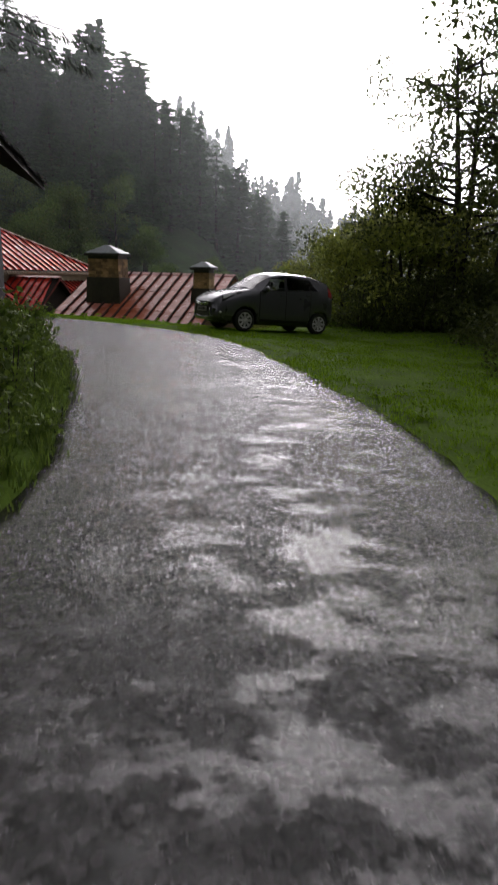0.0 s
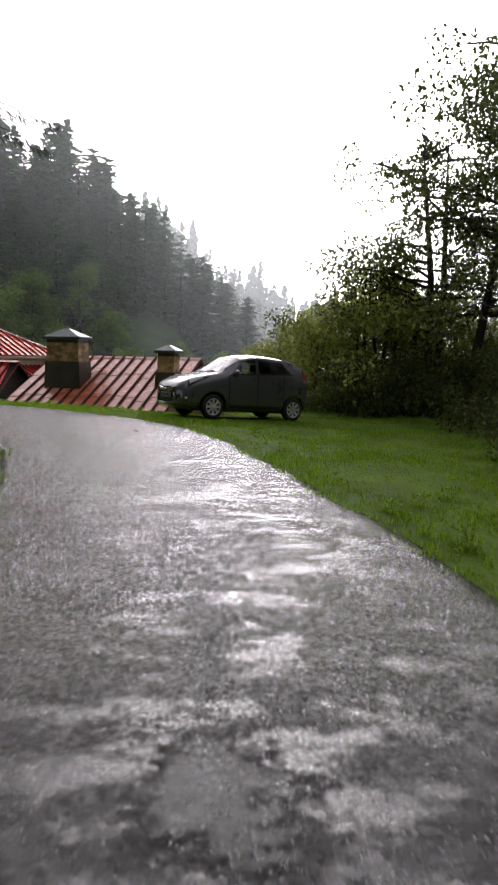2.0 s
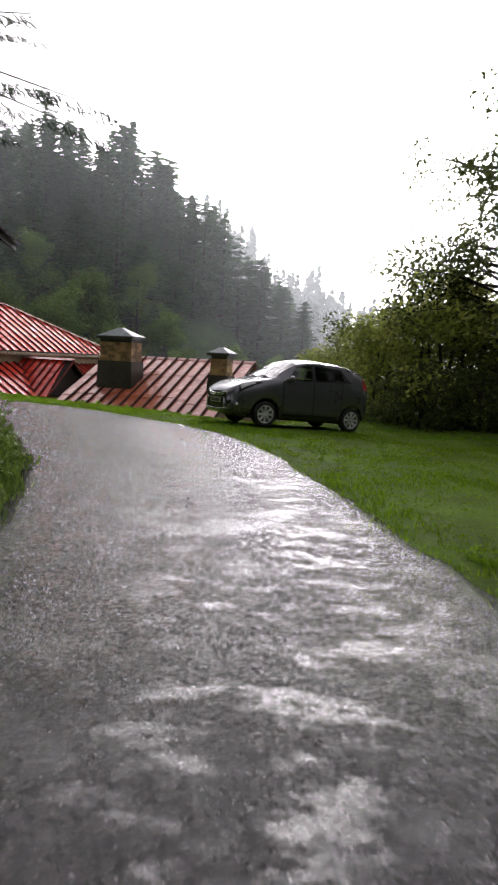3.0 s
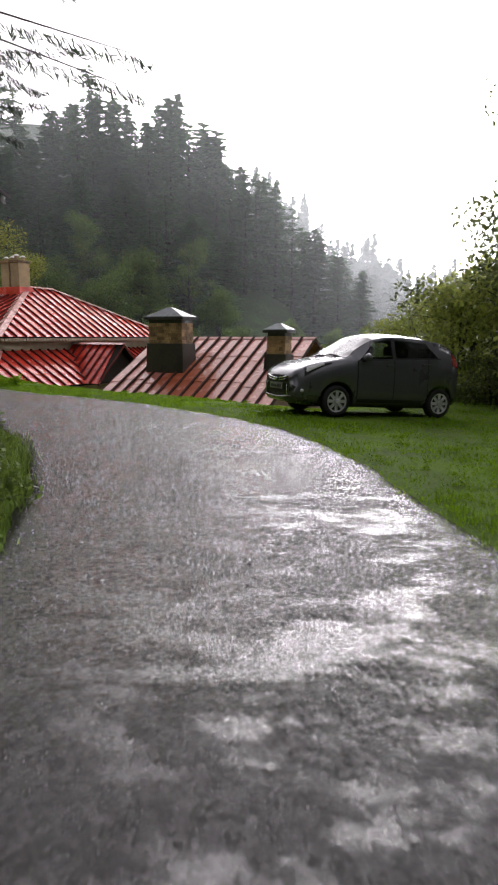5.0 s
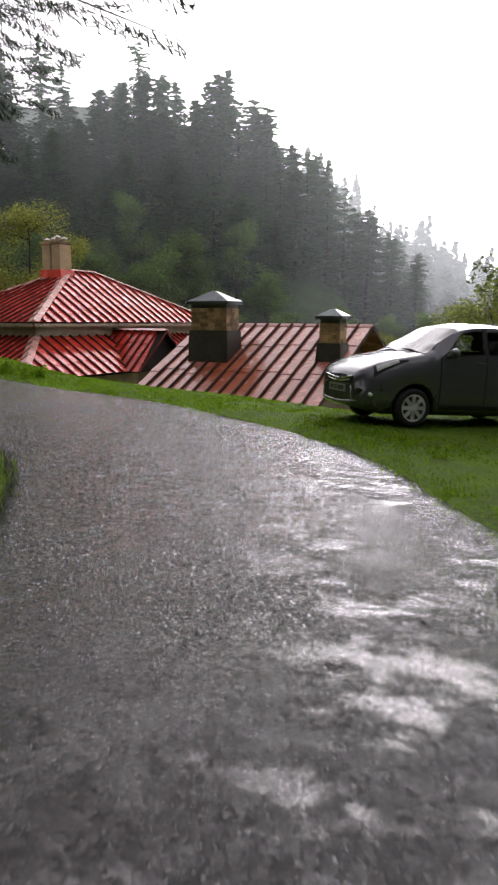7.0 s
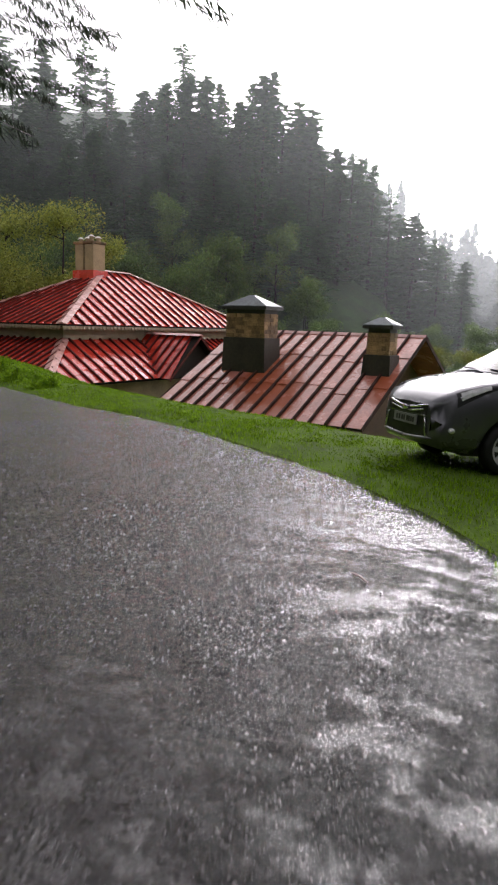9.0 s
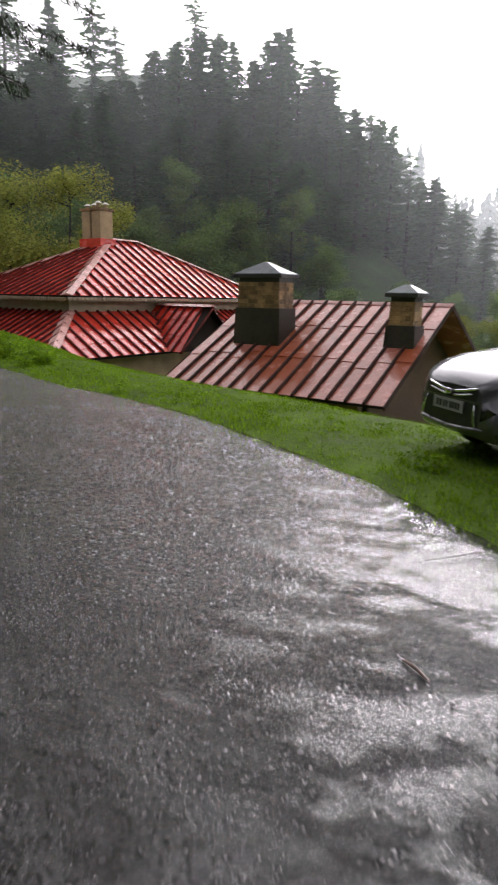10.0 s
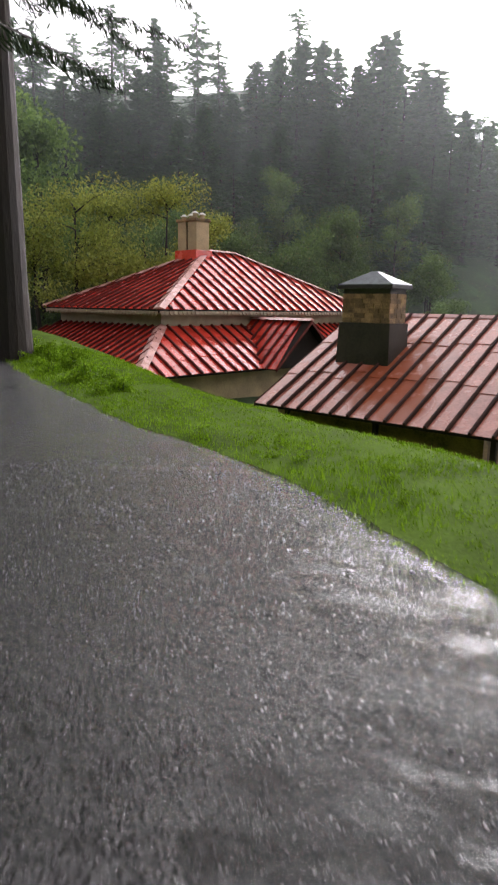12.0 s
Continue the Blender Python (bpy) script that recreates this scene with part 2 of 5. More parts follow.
M_CREAM = mat("cream_paint", (0.33, 0.27, 0.18), rough=0.6, var=0.2, scale=2, fine=20)
M_TIMBER = mat("dark_timber", (0.022, 0.016, 0.013), spec=0.15, rough=0.8, var=0.4, scale=2, fine=25, bump=0.3)
M_SLATE = mat("wet_slate", (0.035, 0.035, 0.038), rough=0.3, var=0.5, scale=3, fine=20, bump=0.3, random_tint=0.35)
M_WHITE = mat("chalky_white", (0.7, 0.68, 0.62), rough=0.6, var=0.1)
M_TWIG = mat("wet_twig", (0.07, 0.03, 0.014), rough=0.5, var=0.3, scale=20, fine=80)
M_PEBBLE = mat("wet_pebble", (0.03, 0.028, 0.026), rough=0.3, var=0.3, scale=20, fine=80, random_tint=0.4)


# ---- mesh helpers ----
def obj(name, bm, material, parent=None, label="", smooth=False):
    me = bpy.data.meshes.new(name)
    bm.normal_update()
    bm.to_mesh(me)
    bm.free()
    if smooth:
        me.polygons.foreach_set("use_smooth", [True] * len(me.polygons))
    for mm in (material if isinstance(material, (list, tuple)) else [material]):
        me.materials.append(mm)
    ob = new(name, me)
    if parent:
        ob.parent = parent
    if label:
        ob["label"] = label
    return ob


def part(name, bm, material, parent, label="", smooth=False):
    return obj(name, bm, material, parent, label, smooth)


def shared(name, me, parent, m):
    ob = new(name, me)
    ob.parent = parent
    ob.matrix_basis = m
    return ob


def empty(name, m, label, category, group="", kind=""):
    e = new(name)
    e.matrix_world = m
    return tagged(e, label, category, group, kind)


def box(bm, x0, x1, y0, y1, z0, z1, bevel=0.0):
    r = bmesh.ops.create_cube(bm, size=1.0, matrix=Matrix.Translation(((x0 + x1) / 2, (y0 + y1) / 2, (z0 + z1) / 2))
                              @ Matrix.Diagonal((x1 - x0, y1 - y0, z1 - z0, 1)))
    if bevel:
        es = list({e for vv in r["verts"] for e in vv.link_edges})
        bmesh.ops.bevel(bm, geom=es, offset=bevel, segments=2, affect="EDGES", profile=0.6)
    return bm


def boxed(x0, x1, y0, y1, z0, z1, bevel=0.0):
    return box(bmesh.new(), x0, x1, y0, y1, z0, z1, bevel)


def prism(bm, loop, thick):
    """A slab: the given loop of corners and its copy, pushed along the vector thick."""
    a = [bm.verts.new(p) for p in loop]
    b2 = [bm.verts.new(Vector(p) + Vector(thick)) for p in loop]
    bm.faces.new(a)
    bm.faces.new(list(reversed(b2)))
    for i in range(len(a)):
        j = (i + 1) % len(a)
        bm.faces.new((a[j], a[i], b2[i], b2[j]))
    bmesh.ops.recalc_face_normals(bm, faces=bm.faces)
    return bm


def tube(bm, pts, radii, sides=8):
    """A tapered round limb along pts."""
    rings = []
    for i, p in enumerate(pts):
        p = Vector(p)
        d = (Vector(pts[min(i + 1, len(pts) - 1)]) - Vector(pts[max(i - 1, 0)])).normalized()
        a = d.orthogonal().normalized()
        c = d.cross(a)
        rings.append([bm.verts.new(p + float(radii[i]) * (math.cos(k * math.tau / sides) * a + math.sin(k * math.tau / sides) * c)) for k in range(sides)])
    for r0, r1 in zip(rings, rings[1:]):
        best = min(range(sides), key=lambda s: (r0[0].co - r1[s].co).length)
        for k in range(sides):
            bm.faces.new((r0[k], r0[(k + 1) % sides], r1[(k + 1 + best) % sides], r1[(k + best) % sides]))
    if radii[0] > 0.002:
        bm.faces.new(list(reversed(rings[0])))
    if radii[-1] > 0.002:
        bm.faces.new(rings[-1])
    return bm


def cyl(bm, c, axis, r0, r1, depth, sides=24):
    """A capped cone or cylinder centred at c along axis."""
    q = Vector((0, 0, 1)).rotation_difference(Vector(axis)).to_matrix().to_4x4()
    bmesh.ops.create_cone(bm, cap_ends=True, segments=sides, radius1=r0, radius2=r1, depth=depth, matrix=Matrix.Translation(c) @ q)
    return bm


def mesh_from(name, verts, faces, material, smooth=False):
    me = bpy.data.meshes.new(name)
    me.from_pydata(verts, [], faces)
    me.materials.append(material)
    if smooth:
        me.polygons.foreach_set("use_smooth", [True] * len(me.polygons))
    me.update()
    return me


# ---- plan of the ground ----
RIGHT_EDGE = [(1.9, -30), (1.8, 0), (1.7, 4.4), (1.52, 6.7), (1.15, 8.4), (0.92, 9.7), (0.5, 11.5), (0.05, 13.1), (-0.7, 15.1), (-1.3, 16.0),
              (-2.1, 17.0), (-3.1, 18.0), (-3.8, 18.7), (-4.8, 19.5), (-5.9, 20.2), (-7.2, 20.9), (-9.3, 22.4), (-12.9, 25.1), (-17, 28.6), (-24, 35)]
LEFT_EDGE = [(-1.5, -30), (-1.45, 0), (-1.45, 4.2), (-1.75, 5.9), (-2.2, 8.0), (-2.85, 10.4), (-3.5, 12.0), (-4.4, 13.7), (-5.6, 15.2), (-7.2, 16.7),
             (-9.2, 18.2), (-11.5, 19.9), (-14.2, 22.0), (-18.5, 25.5), (-26, 32)]


def dense(line, step):
    """Points along a smooth curve through the line's corners."""
    p = np.array(line, float)
    out = []
    for i in range(len(p) - 1):
        a, b2 = p[i], p[i + 1]
        ta = (p[i + 1] - p[max(i - 1, 0)]) / 2
        tb = (p[min(i + 2, len(p) - 1)] - p[i]) / 2
        length = np.linalg.norm(b2 - a)
        ta, tb = ta / max(np.linalg.norm(ta), 1e-6) * length, tb / max(np.linalg.norm(tb), 1e-6) * length
        for s in np.linspace(0, 1, max(2, int(length / step)), endpoint=False):
            out.append((2 * s**3 - 3 * s**2 + 1) * a + (s**3 - 2 * s**2 + s) * ta + (-2 * s**3 + 3 * s**2) * b2 + (s**3 - s**2) * tb)
    out.append(p[-1])
    return np.array(out)


R_LINE, L_LINE = dense(RIGHT_EDGE, 0.3), dense(LEFT_EDGE, 0.3)


def edge_distance(line, x, y):
    """How far (x, y) lies to the right of a line, walking along it; negative to its left."""
    a, b2 = line[:-1], line[1:]
    d = b2 - a
    t = np.clip(((x - a[:, 0]) * d[:, 0] + (y - a[:, 1]) * d[:, 1]) / (d**2).sum(1), 0, 1)
    px, py = x - a[:, 0] - t * d[:, 0], y - a[:, 1] - t * d[:, 1]
    q = px**2 + py**2
    i = int(q.argmin())
    side = d[i, 0] * (y - a[i, 1]) - d[i, 1] * (x - a[i, 0])
    return math.sqrt(q[i]) * (-1 if side > 0 else 1)


def smooth(a, b2, x):
    t = min(1, max(0, (x - a) / (b2 - a)))
    return t * t * (3 - 2 * t)


SKYLINE = [(-180, 4), (-60, 5), (-20, 5.5), (-8, 7), (-5, 9), (-1, 9.6), (0.5, 10.5), (2, 13), (5, 14.8), (8, 16.8), (11, 19), (15, 20.6), (20, 21), (30, 21), (45, 20.5), (60, 20), (90, 14), (180, 4)]


def skyline(az):
    """Height in degrees of the tree tops of the hill, by direction, degrees to the left of +y."""
    return float(np.interp(az, [a for a, e in SKYLINE], [e for a, e in SKYLINE]))


def ground_z(x, y):
    dr, dl = edge_distance(R_LINE, x, y), edge_distance(L_LINE, x, y)
    if dr <= 0.0 and dl >= 0.0:
        z = 0.02
    elif dr > 0.0:
        fall = smooth(2.3, 9.5, dr) * smooth(0.8, -3.6, x - 0.25 * max(0, y - 20)) * smooth(12.0, 20.0, y)
        z = 0.015 + 0.055 * smooth(0.05, 0.5, dr) - 0.062 * min(dr, 5.0) - 2.6 * fall - 1.6 * smooth(11, 26, dr) * smooth(12.0, 22.0, y) + 0.25 * smooth(14.0, 24.0, -x - 0.0) * smooth(0, 1.5, dr) * smooth(4, 1.5, dr)
        z += 0.3 * smooth(-9.0, -16.0, x) * smooth(0.0, 1.6, dr) * smooth(6.5, 2.5, dr)
    else:
        z = 0.015 + 0.045 * smooth(0.05, 0.5, -dl) + 0.30 * smooth(0.3, 1.3, -dl) + 0.9 * smooth(1.0, 9.0, -dl)
    dx, dy = x + 2.0, y - 10.0
    dist, az = math.hypot(dx, dy), math.degrees(math.atan2(-dx, dy))
    top = max(0.0, math.tan(radians(skyline(az))) * 96 - 16)
    z += (top + 4.0) * smooth(52, 98, dist)
    reach = min(dist, 240.0)
    ridge = math.tan(radians(skyline(az) * (0.45 + 0.55 * max(0.0, reach - 108) / 132))) * reach - 19
    z += max(0.0, ridge - z) * smooth(100, 125, dist)
    return z


def axis(parts):
    out = []
    for a, b2, step in parts:
        out += list(np.arange(a, b2, step))
    return out + [parts[-1][1]]


xs = axis([(-900, -120, 60), (-120, -30, 6), (-30, -16, 1.5), (-16, 8, 0.4), (8, 24, 1.2), (24, 120, 6), (120, 900, 60)])
ys = axis([(-300, -30, 30), (-30, 0, 3), (0, 28, 0.4), (28, 50, 1.2), (50, 140, 6), (140, 900, 45)])
gv, gf = [], []
for y in ys:
    for x in xs:
        z = ground_z(x, y)
        far = math.hypot(x, y - 10)
        z += noise.noise((x * 0.9, y * 0.9, 0)) * 0.03 * (0 if (edge_distance(R_LINE, x, y) <= 0.2 and edge_distance(L_LINE, x, y) >= -0.2) else 1) if far < 60 else noise.noise((x * 0.04, y * 0.04, 3)) * 2.0
        gv.append((x, y, z))
nx = len(xs)
for j in range(len(ys) - 1):
    for i in range(nx - 1):
        gf.append((j * nx + i, j * nx + i + 1, (j + 1) * nx + i + 1, (j + 1) * nx + i))
g_me = mesh_from("ground", gv, gf, M_GROUND, True)
g_me.materials.append(M_FOREST_FLOOR)
for p in g_me.polygons:
    c = p.center
    if math.hypot(c.x + 2, c.y - 10) > 34:
        p.material_index = 1
ground = tagged(new("ground", g_me), "green lawn and hillside sloping down to the sheds", "ground", kind="structure")


def along(line, s):
    seg = np.linalg.norm(np.diff(line, axis=0), axis=1)
    acc = np.concatenate(([0], np.cumsum(seg)))
    s = s * acc[-1]
    return np.array((np.interp(s, acc, line[:, 0]), np.interp(s, acc, line[:, 1])))


# the road: a cambered sheet with a broken edge 4 cm thick
ROWS, COLS = 420, 26
rv, rf = [], []
for i in range(ROWS + 1):
    a, b2 = along(L_LINE, i / ROWS), along(R_LINE, i / ROWS)
    for j in range(-1, COLS + 2):
        f = min(1, max(0, j / COLS))
        p = a + (b2 - a) * f
        ragged = noise.noise((p[0] * 2.3, p[1] * 2.3, 5)) * 0.07 + noise.noise((p[0] * 7, p[1] * 7, 2)) * 0.03
        if f in (0, 1):
            p = p + (b2 - a) / np.linalg.norm(b2 - a) * ragged
        z = 0.075 - 0.035 * (2 * f - 1) ** 2 + noise.noise((p[0] * 0.8, p[1] * 0.8, 1)) * 0.010 + noise.noise((p[0] * 3.1, p[1] * 3.1, 8)) * 0.0015
        if j in (-1, COLS + 1):
            z = -0.06
        rv.append((p[0], p[1], z))
w = COLS + 3
for i in range(ROWS):
    for j in range(w - 1):
        rf.append((i * w + j, i * w + j + 1, (i + 1) * w + j + 1, (i + 1) * w + j))
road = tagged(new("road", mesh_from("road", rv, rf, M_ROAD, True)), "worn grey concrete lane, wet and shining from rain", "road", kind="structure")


def road_z(x, y):
    return 0.06


# ---- shed with the faded red roof ----
def seam_panels(parent, origin, ex, ey, length, run, pitch, material, rib_material, trim=None, rib_h=0.10, rib_w=0.05):
    """A sloped roof face of lapped sheets and raised battens. origin: lower corner; ex along the eave, ey up the slope (unit vectors).
    trim(a, b): keeps the stretch (from, to) up the slope of a strip between a and b along the eave."""
    nrm = Vector(ex).cross(Vector(ey)).normalized()
    if nrm.z < 0:
        nrm = -nrm
    count = max(1, round(length / pitch))
    step = length / count
    ex, ey, origin = Vector(ex), Vector(ey), Vector(origin)
    for i in range(count):
        a, b2 = i * step, (i + 1) * step
        lim = trim(a, b2) if trim else ((0, run), (0, run))
        (la, ha), (lb, hb) = lim
        if max(ha - la, hb - lb) < 0.15:
            continue
        rng_ = random.Random(i * 7 + int(length * 10))
        cuts = [0.0, 0.34 + rng_.uniform(-0.05, 0.05), 0.68 + rng_.uniform(-0.05, 0.05), 1.0] if max(ha, hb) > 2.5 else [0.0, 1.0]
        for k in range(len(cuts) - 1):
            c0, c1 = cuts[k], cuts[k + 1]
            lift0, lift1 = 0.022 + rng_.uniform(0, 0.012), 0.004
            loop = [origin + ex * (a + 0.005) + ey * (la + (ha - la) * c0 - (0.03 if k else 0)) + nrm * (lift0 if k else 0.006),
                    origin + ex * (b2 - 0.005) + ey * (lb + (hb - lb) * c0 - (0.03 if k else 0)) + nrm * (lift0 if k else 0.006),
                    origin + ex * (b2 - 0.005) + ey * (lb + (hb - lb) * c1) + nrm * lift1,
                    origin + ex * (a + 0.005) + ey * (la + (ha - la) * c1) + nrm * lift1]
            part("roof_sheet", prism(bmesh.new(), loop, nrm * -0.012), material, parent)
        if i:
            p0, p1 = origin + ex * a + ey * (la - 0.04), origin + ex * a + ey * (ha)
            hw = ex * rib_w
            bm = bmesh.new()
            prism(bm, [p0 - hw, p0 + hw, p0 + hw * 0.7 + nrm * rib_h, p0 - hw * 0.7 + nrm * rib_h], p1 - p0)
            part("batten", bm, rib_material, parent)


S_ROT = -19.45
shed = empty("shed", pose(-10.7, 33.2, 0, 0, 0, S_ROT), "low stone shed under a faded red metal roof with rust", "shed")
SL, SR, SE, ST = 8.7, 5.6, -1.5, 1.4
slope_len = math.hypot(SR, ST - SE)
up = Vector((0, SR / slope_len, (ST - SE) / slope_len))
roof = part("roof", prism(bmesh.new(), [(0.03, 0.03, SE - 0.03), (SL - 0.03, 0.03, SE - 0.03), (SL - 0.03, SR, ST - 0.03), (0.03, SR, ST - 0.03)], (0, 0, -0.06)), M_TIMBER, shed, "dark roof boards under faded red sheets")
seam_panels(roof, (0, 0, SE), (1, 0, 0), up, SL, slope_len, 0.62, M_SHED_ROOF, M_RIB)
back = part("roof", prism(bmesh.new(), [(0.03, 2 * SR, SE - 0.03), (0.03, SR + 0.01, ST - 0.03), (SL - 0.03, SR + 0.01, ST - 0.03), (SL - 0.03, 2 * SR, SE - 0.03)], (0, 0, -0.06)), M_SHED_ROOF, shed)
bm = bmesh.new()
prism(bm, [(-0.03, SR - 0.16, ST - 0.045), (-0.03, SR, ST + 0.06), (-0.03, SR + 0.16, ST - 0.045), (-0.03, SR, ST + 0.03)], (SL + 0.06, 0, 0))
part("ridge_cap", bm, M_FLASH_PINK, shed, "pale pink folded ridge cap")
for x0 in (-0.02, SL - 0.01):
    for sgn, y0 in ((1, 0), (-1, 2 * SR)):
        bm = bmesh.new()
        prism(bm, [(x0, y0, SE - 0.14), (x0, y0, SE + 0.035), (x0, SR, ST + 0.035), (x0, SR, ST - 0.14)], (0.03, 0, 0))
        part("barge_board", bm, M_RIB, shed)
part("wall", boxed(0.35, SL - 1.2, 0.8, 1.1, -4.2, SE + 0.35), M_STONE, shed, "dark wet stone wall in the shade of the eaves")
part("wall", boxed(0.35, SL - 1.2, 2 * SR - 1.1, 2 * SR - 0.8, -4.2, SE + 0.35), M_STONE, shed)
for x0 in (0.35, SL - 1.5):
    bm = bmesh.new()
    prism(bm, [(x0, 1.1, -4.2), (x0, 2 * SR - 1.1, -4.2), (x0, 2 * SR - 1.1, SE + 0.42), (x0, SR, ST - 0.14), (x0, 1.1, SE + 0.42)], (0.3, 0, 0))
    part("gable_wall", bm, M_SHADED_GABLE, shed, "brown plaster gable, its colour darkened for the shade of a deep overhang")
for x0 in (1.1, 4.4, 7.9):
    part("post", boxed(x0, x0 + 0.14, 0.25, 0.39, -3.6, SE + 0.1, 0.01), M_TIMBER, shed)


def chimney(name, x0, x1, y0, y1, zr, z_flash, z_top, over, rise, label):
    """A stone stack with a sheet-metal foot, a sooty smoke gap and a low pyramid cap on legs."""
    e = empty(name, pose(-10.7, 33.2, 0, 0, 0, S_ROT), label, "chimney")
    f = 0.07
    bm = bmesh.new()
    zlow = SE + (ST - SE) * y0 / SR - 0.25
    zhigh = z_flash
    bottom = [(x0 - f - 0.05, y0 - f - 0.05, zlow), (x1 + f + 0.05, y0 - f - 0.05, zlow), (x1 + f + 0.05, y1 + f, zlow), (x0 - f - 0.05, y1 + f, zlow)]
    top = [(x0 - f, y0 - f, zhigh), (x1 + f, y0 - f, zhigh), (x1 + f, y1 + f, zhigh), (x0 - f, y1 + f, zhigh)]
    va, vb = [bm.verts.new(p) for p in bottom], [bm.verts.new(p) for p in top]
    for i in range(4):
        bm.faces.new((va[i], va[(i + 1) % 4], vb[(i + 1) % 4], vb[i]))
    bm.faces.new(vb)
    bm.faces.new(list(reversed(va)))
    part("flashing", bm, M_GREEN_SHEET, e, "dark mossy sheet-metal foot")
    part("chimney_core", boxed(x0 + 0.04, x1 - 0.04, y0 + 0.04, y1 - 0.04, z_flash, z_top - 0.12), M_STONE, e)
    rng_ = random.Random(int(x0 * 100))
    h = 0.155
    z = z_flash + 0.004
    row = 0
    while z + h < z_top - 0.2:
        for side in range(4):
            span = (x1 - x0) if side % 2 == 0 else (y1 - y0)
            cnt = max(2, round(span / 0.36))
            cuts = [0] + sorted(min(0.93, max(0.07, (i + (0.5 if row % 2 else 0.0) * 0.6) / cnt + rng_.uniform(-0.03, 0.03))) for i in range(1, cnt)) + [1]
            for c0, c1 in zip(cuts, cuts[1:]):
                o = rng_.uniform(-0.012, 0.018)
                g = 0.008
                if side == 0:
                    b4 = (x0 + span * c0 + g, x0 + span * c1 - g, y0 - o, y0 + 0.1)
                elif side == 2:
                    b4 = (x0 + span * c0 + g, x0 + span * c1 - g, y1 - 0.1, y1 + o)
                elif side == 1:
                    b4 = (x1 - 0.1, x1 + o, y0 + span * c0 + g, y0 + span * c1 - g)
                else:
                    b4 = (x0 - o, x0 + 0.1, y0 + span * c0 + g, y0 + span * c1 - g)
                part("stone", boxed(*b4, z + 0.006, z + h - 0.006), M_STONE, e)
        z += h
        row += 1
    part("smoke_chamber", boxed(x0 + 0.02, x1 - 0.02, y0 + 0.02, y1 - 0.02, z, z_top - 0.1), M_SOOT, e, "sooty black opening under the cap")
    for px in (x0 + 0.04, x1 - 0.1):
        for py in (y0 + 0.04, y1 - 0.1):
            part("leg", boxed(px, px + 0.06, py, py + 0.06, z_top - 0.12, z_top + 0.05), M_SOOT, e)
    bm = bmesh.new()
    xa, xb, ya, yb = x0 - over, x1 + over, y0 - over, y1 + over
    cx, cy = (xa + xb) / 2, (ya + yb) / 2
    ring0 = [bm.verts.new(p) for p in ((xa, ya, z_top - 0.10), (xb, ya, z_top - 0.10), (xb, yb, z_top - 0.10), (xa, yb, z_top - 0.10))]
    ring1 = [bm.verts.new(p) for p in ((xa, ya, z_top), (xb, ya, z_top), (xb, yb, z_top), (xa, yb, z_top))]
    k = 0.10
    ring2 = [bm.verts.new((cx + sx * k, cy + sy * k, z_top + rise)) for sx, sy in ((-1, -1), (1, -1), (1, 1), (-1, 1))]
    for ra, rb in ((ring0, ring1), (ring1, ring2)):
        for i in range(4):
            bm.faces.new((ra[i], ra[(i + 1) % 4], rb[(i + 1) % 4], rb[i]))
    bm.faces.new(ring2)
    bm.faces.new(list(reversed(ring0)))
    cap = part("cap", bm, M_CAP, e, "grey zinc pyramid cap with dark rim")
    part("rim", boxed(xa - 0.012, xb + 0.012, ya - 0.012, yb + 0.012, z_top - 0.14, z_top - 0.03), M_SOOT, cap)
    return e


chimney("chimney", 1.55, 3.35, 2.6, 3.6, 0, 1.15, 2.38, 0.12, 0.42, "wide stained stone chimney with pyramid metal cap on shed roof")
chimney("chimney", 7.45, 8.3, 2.95, 3.7, 0, 0.72, 1.78, 0.13, 0.26, "small stained stone chimney with metal cap near roof edge")

# ---- house with the bright red two-tier roof ----
house = empty("house", pose(-18.3, 39.7, 0, 0, 0, S_ROT), "old house with bright red two-tier metal roof", "house")
HX, HY, HE, HT = 10.3, 18.0, 1.43, 4.75
AX, AY0, AY1 = -5.15, 7.8, 10.2


def roof_face(parent, p0, p1, top0, top1, pitch, name="roof_face"):
    """A roof face from the eave p0-p1 up to the line top0-top1 (which may be one point), with a deck, sheets and battens."""
    p0, p1, top0, top1 = Vector(p0), Vector(p1), Vector(top0), Vector(top1)
    ex = (p1 - p0).normalized()
    length = (p1 - p0).length
    t0, t1 = (top0 - p0), (top1 - p0)
    a0, a1 = t0.dot(ex), t1.dot(ex)
    uv = (t0 - ex * a0)
    run = uv.length
    ey = uv.normalized()
    nrm = ex.cross(ey)
    if nrm.z < 0:
        nrm = -nrm
    loop = [p0, p1, top1, top0] if (top1 - top0).length > 0.01 else [p0, p1, top0]
    face = part(name, prism(bmesh.new(), [q - nrm * 0.03 for q in loop], nrm * -0.05), M_TIMBER, parent)

    def hi(a):
        if a < a0:
            return run * a / max(a0, 1e-6)
        if a > a1:
            return run * (length - a) / max(length - a1, 1e-6)
        return run

    def trim(a, b2):
        return (max(0.0, 0 if a0 >= 0 else 0), max(0.0, hi(a))), (0.0, max(0.0, hi(b2)))

    seam_panels(face, p0, ex, ey, length, run, pitch, M_HOUSE_ROOF, M_HOUSE_RIB, trim, 0.11, 0.06)
    return face


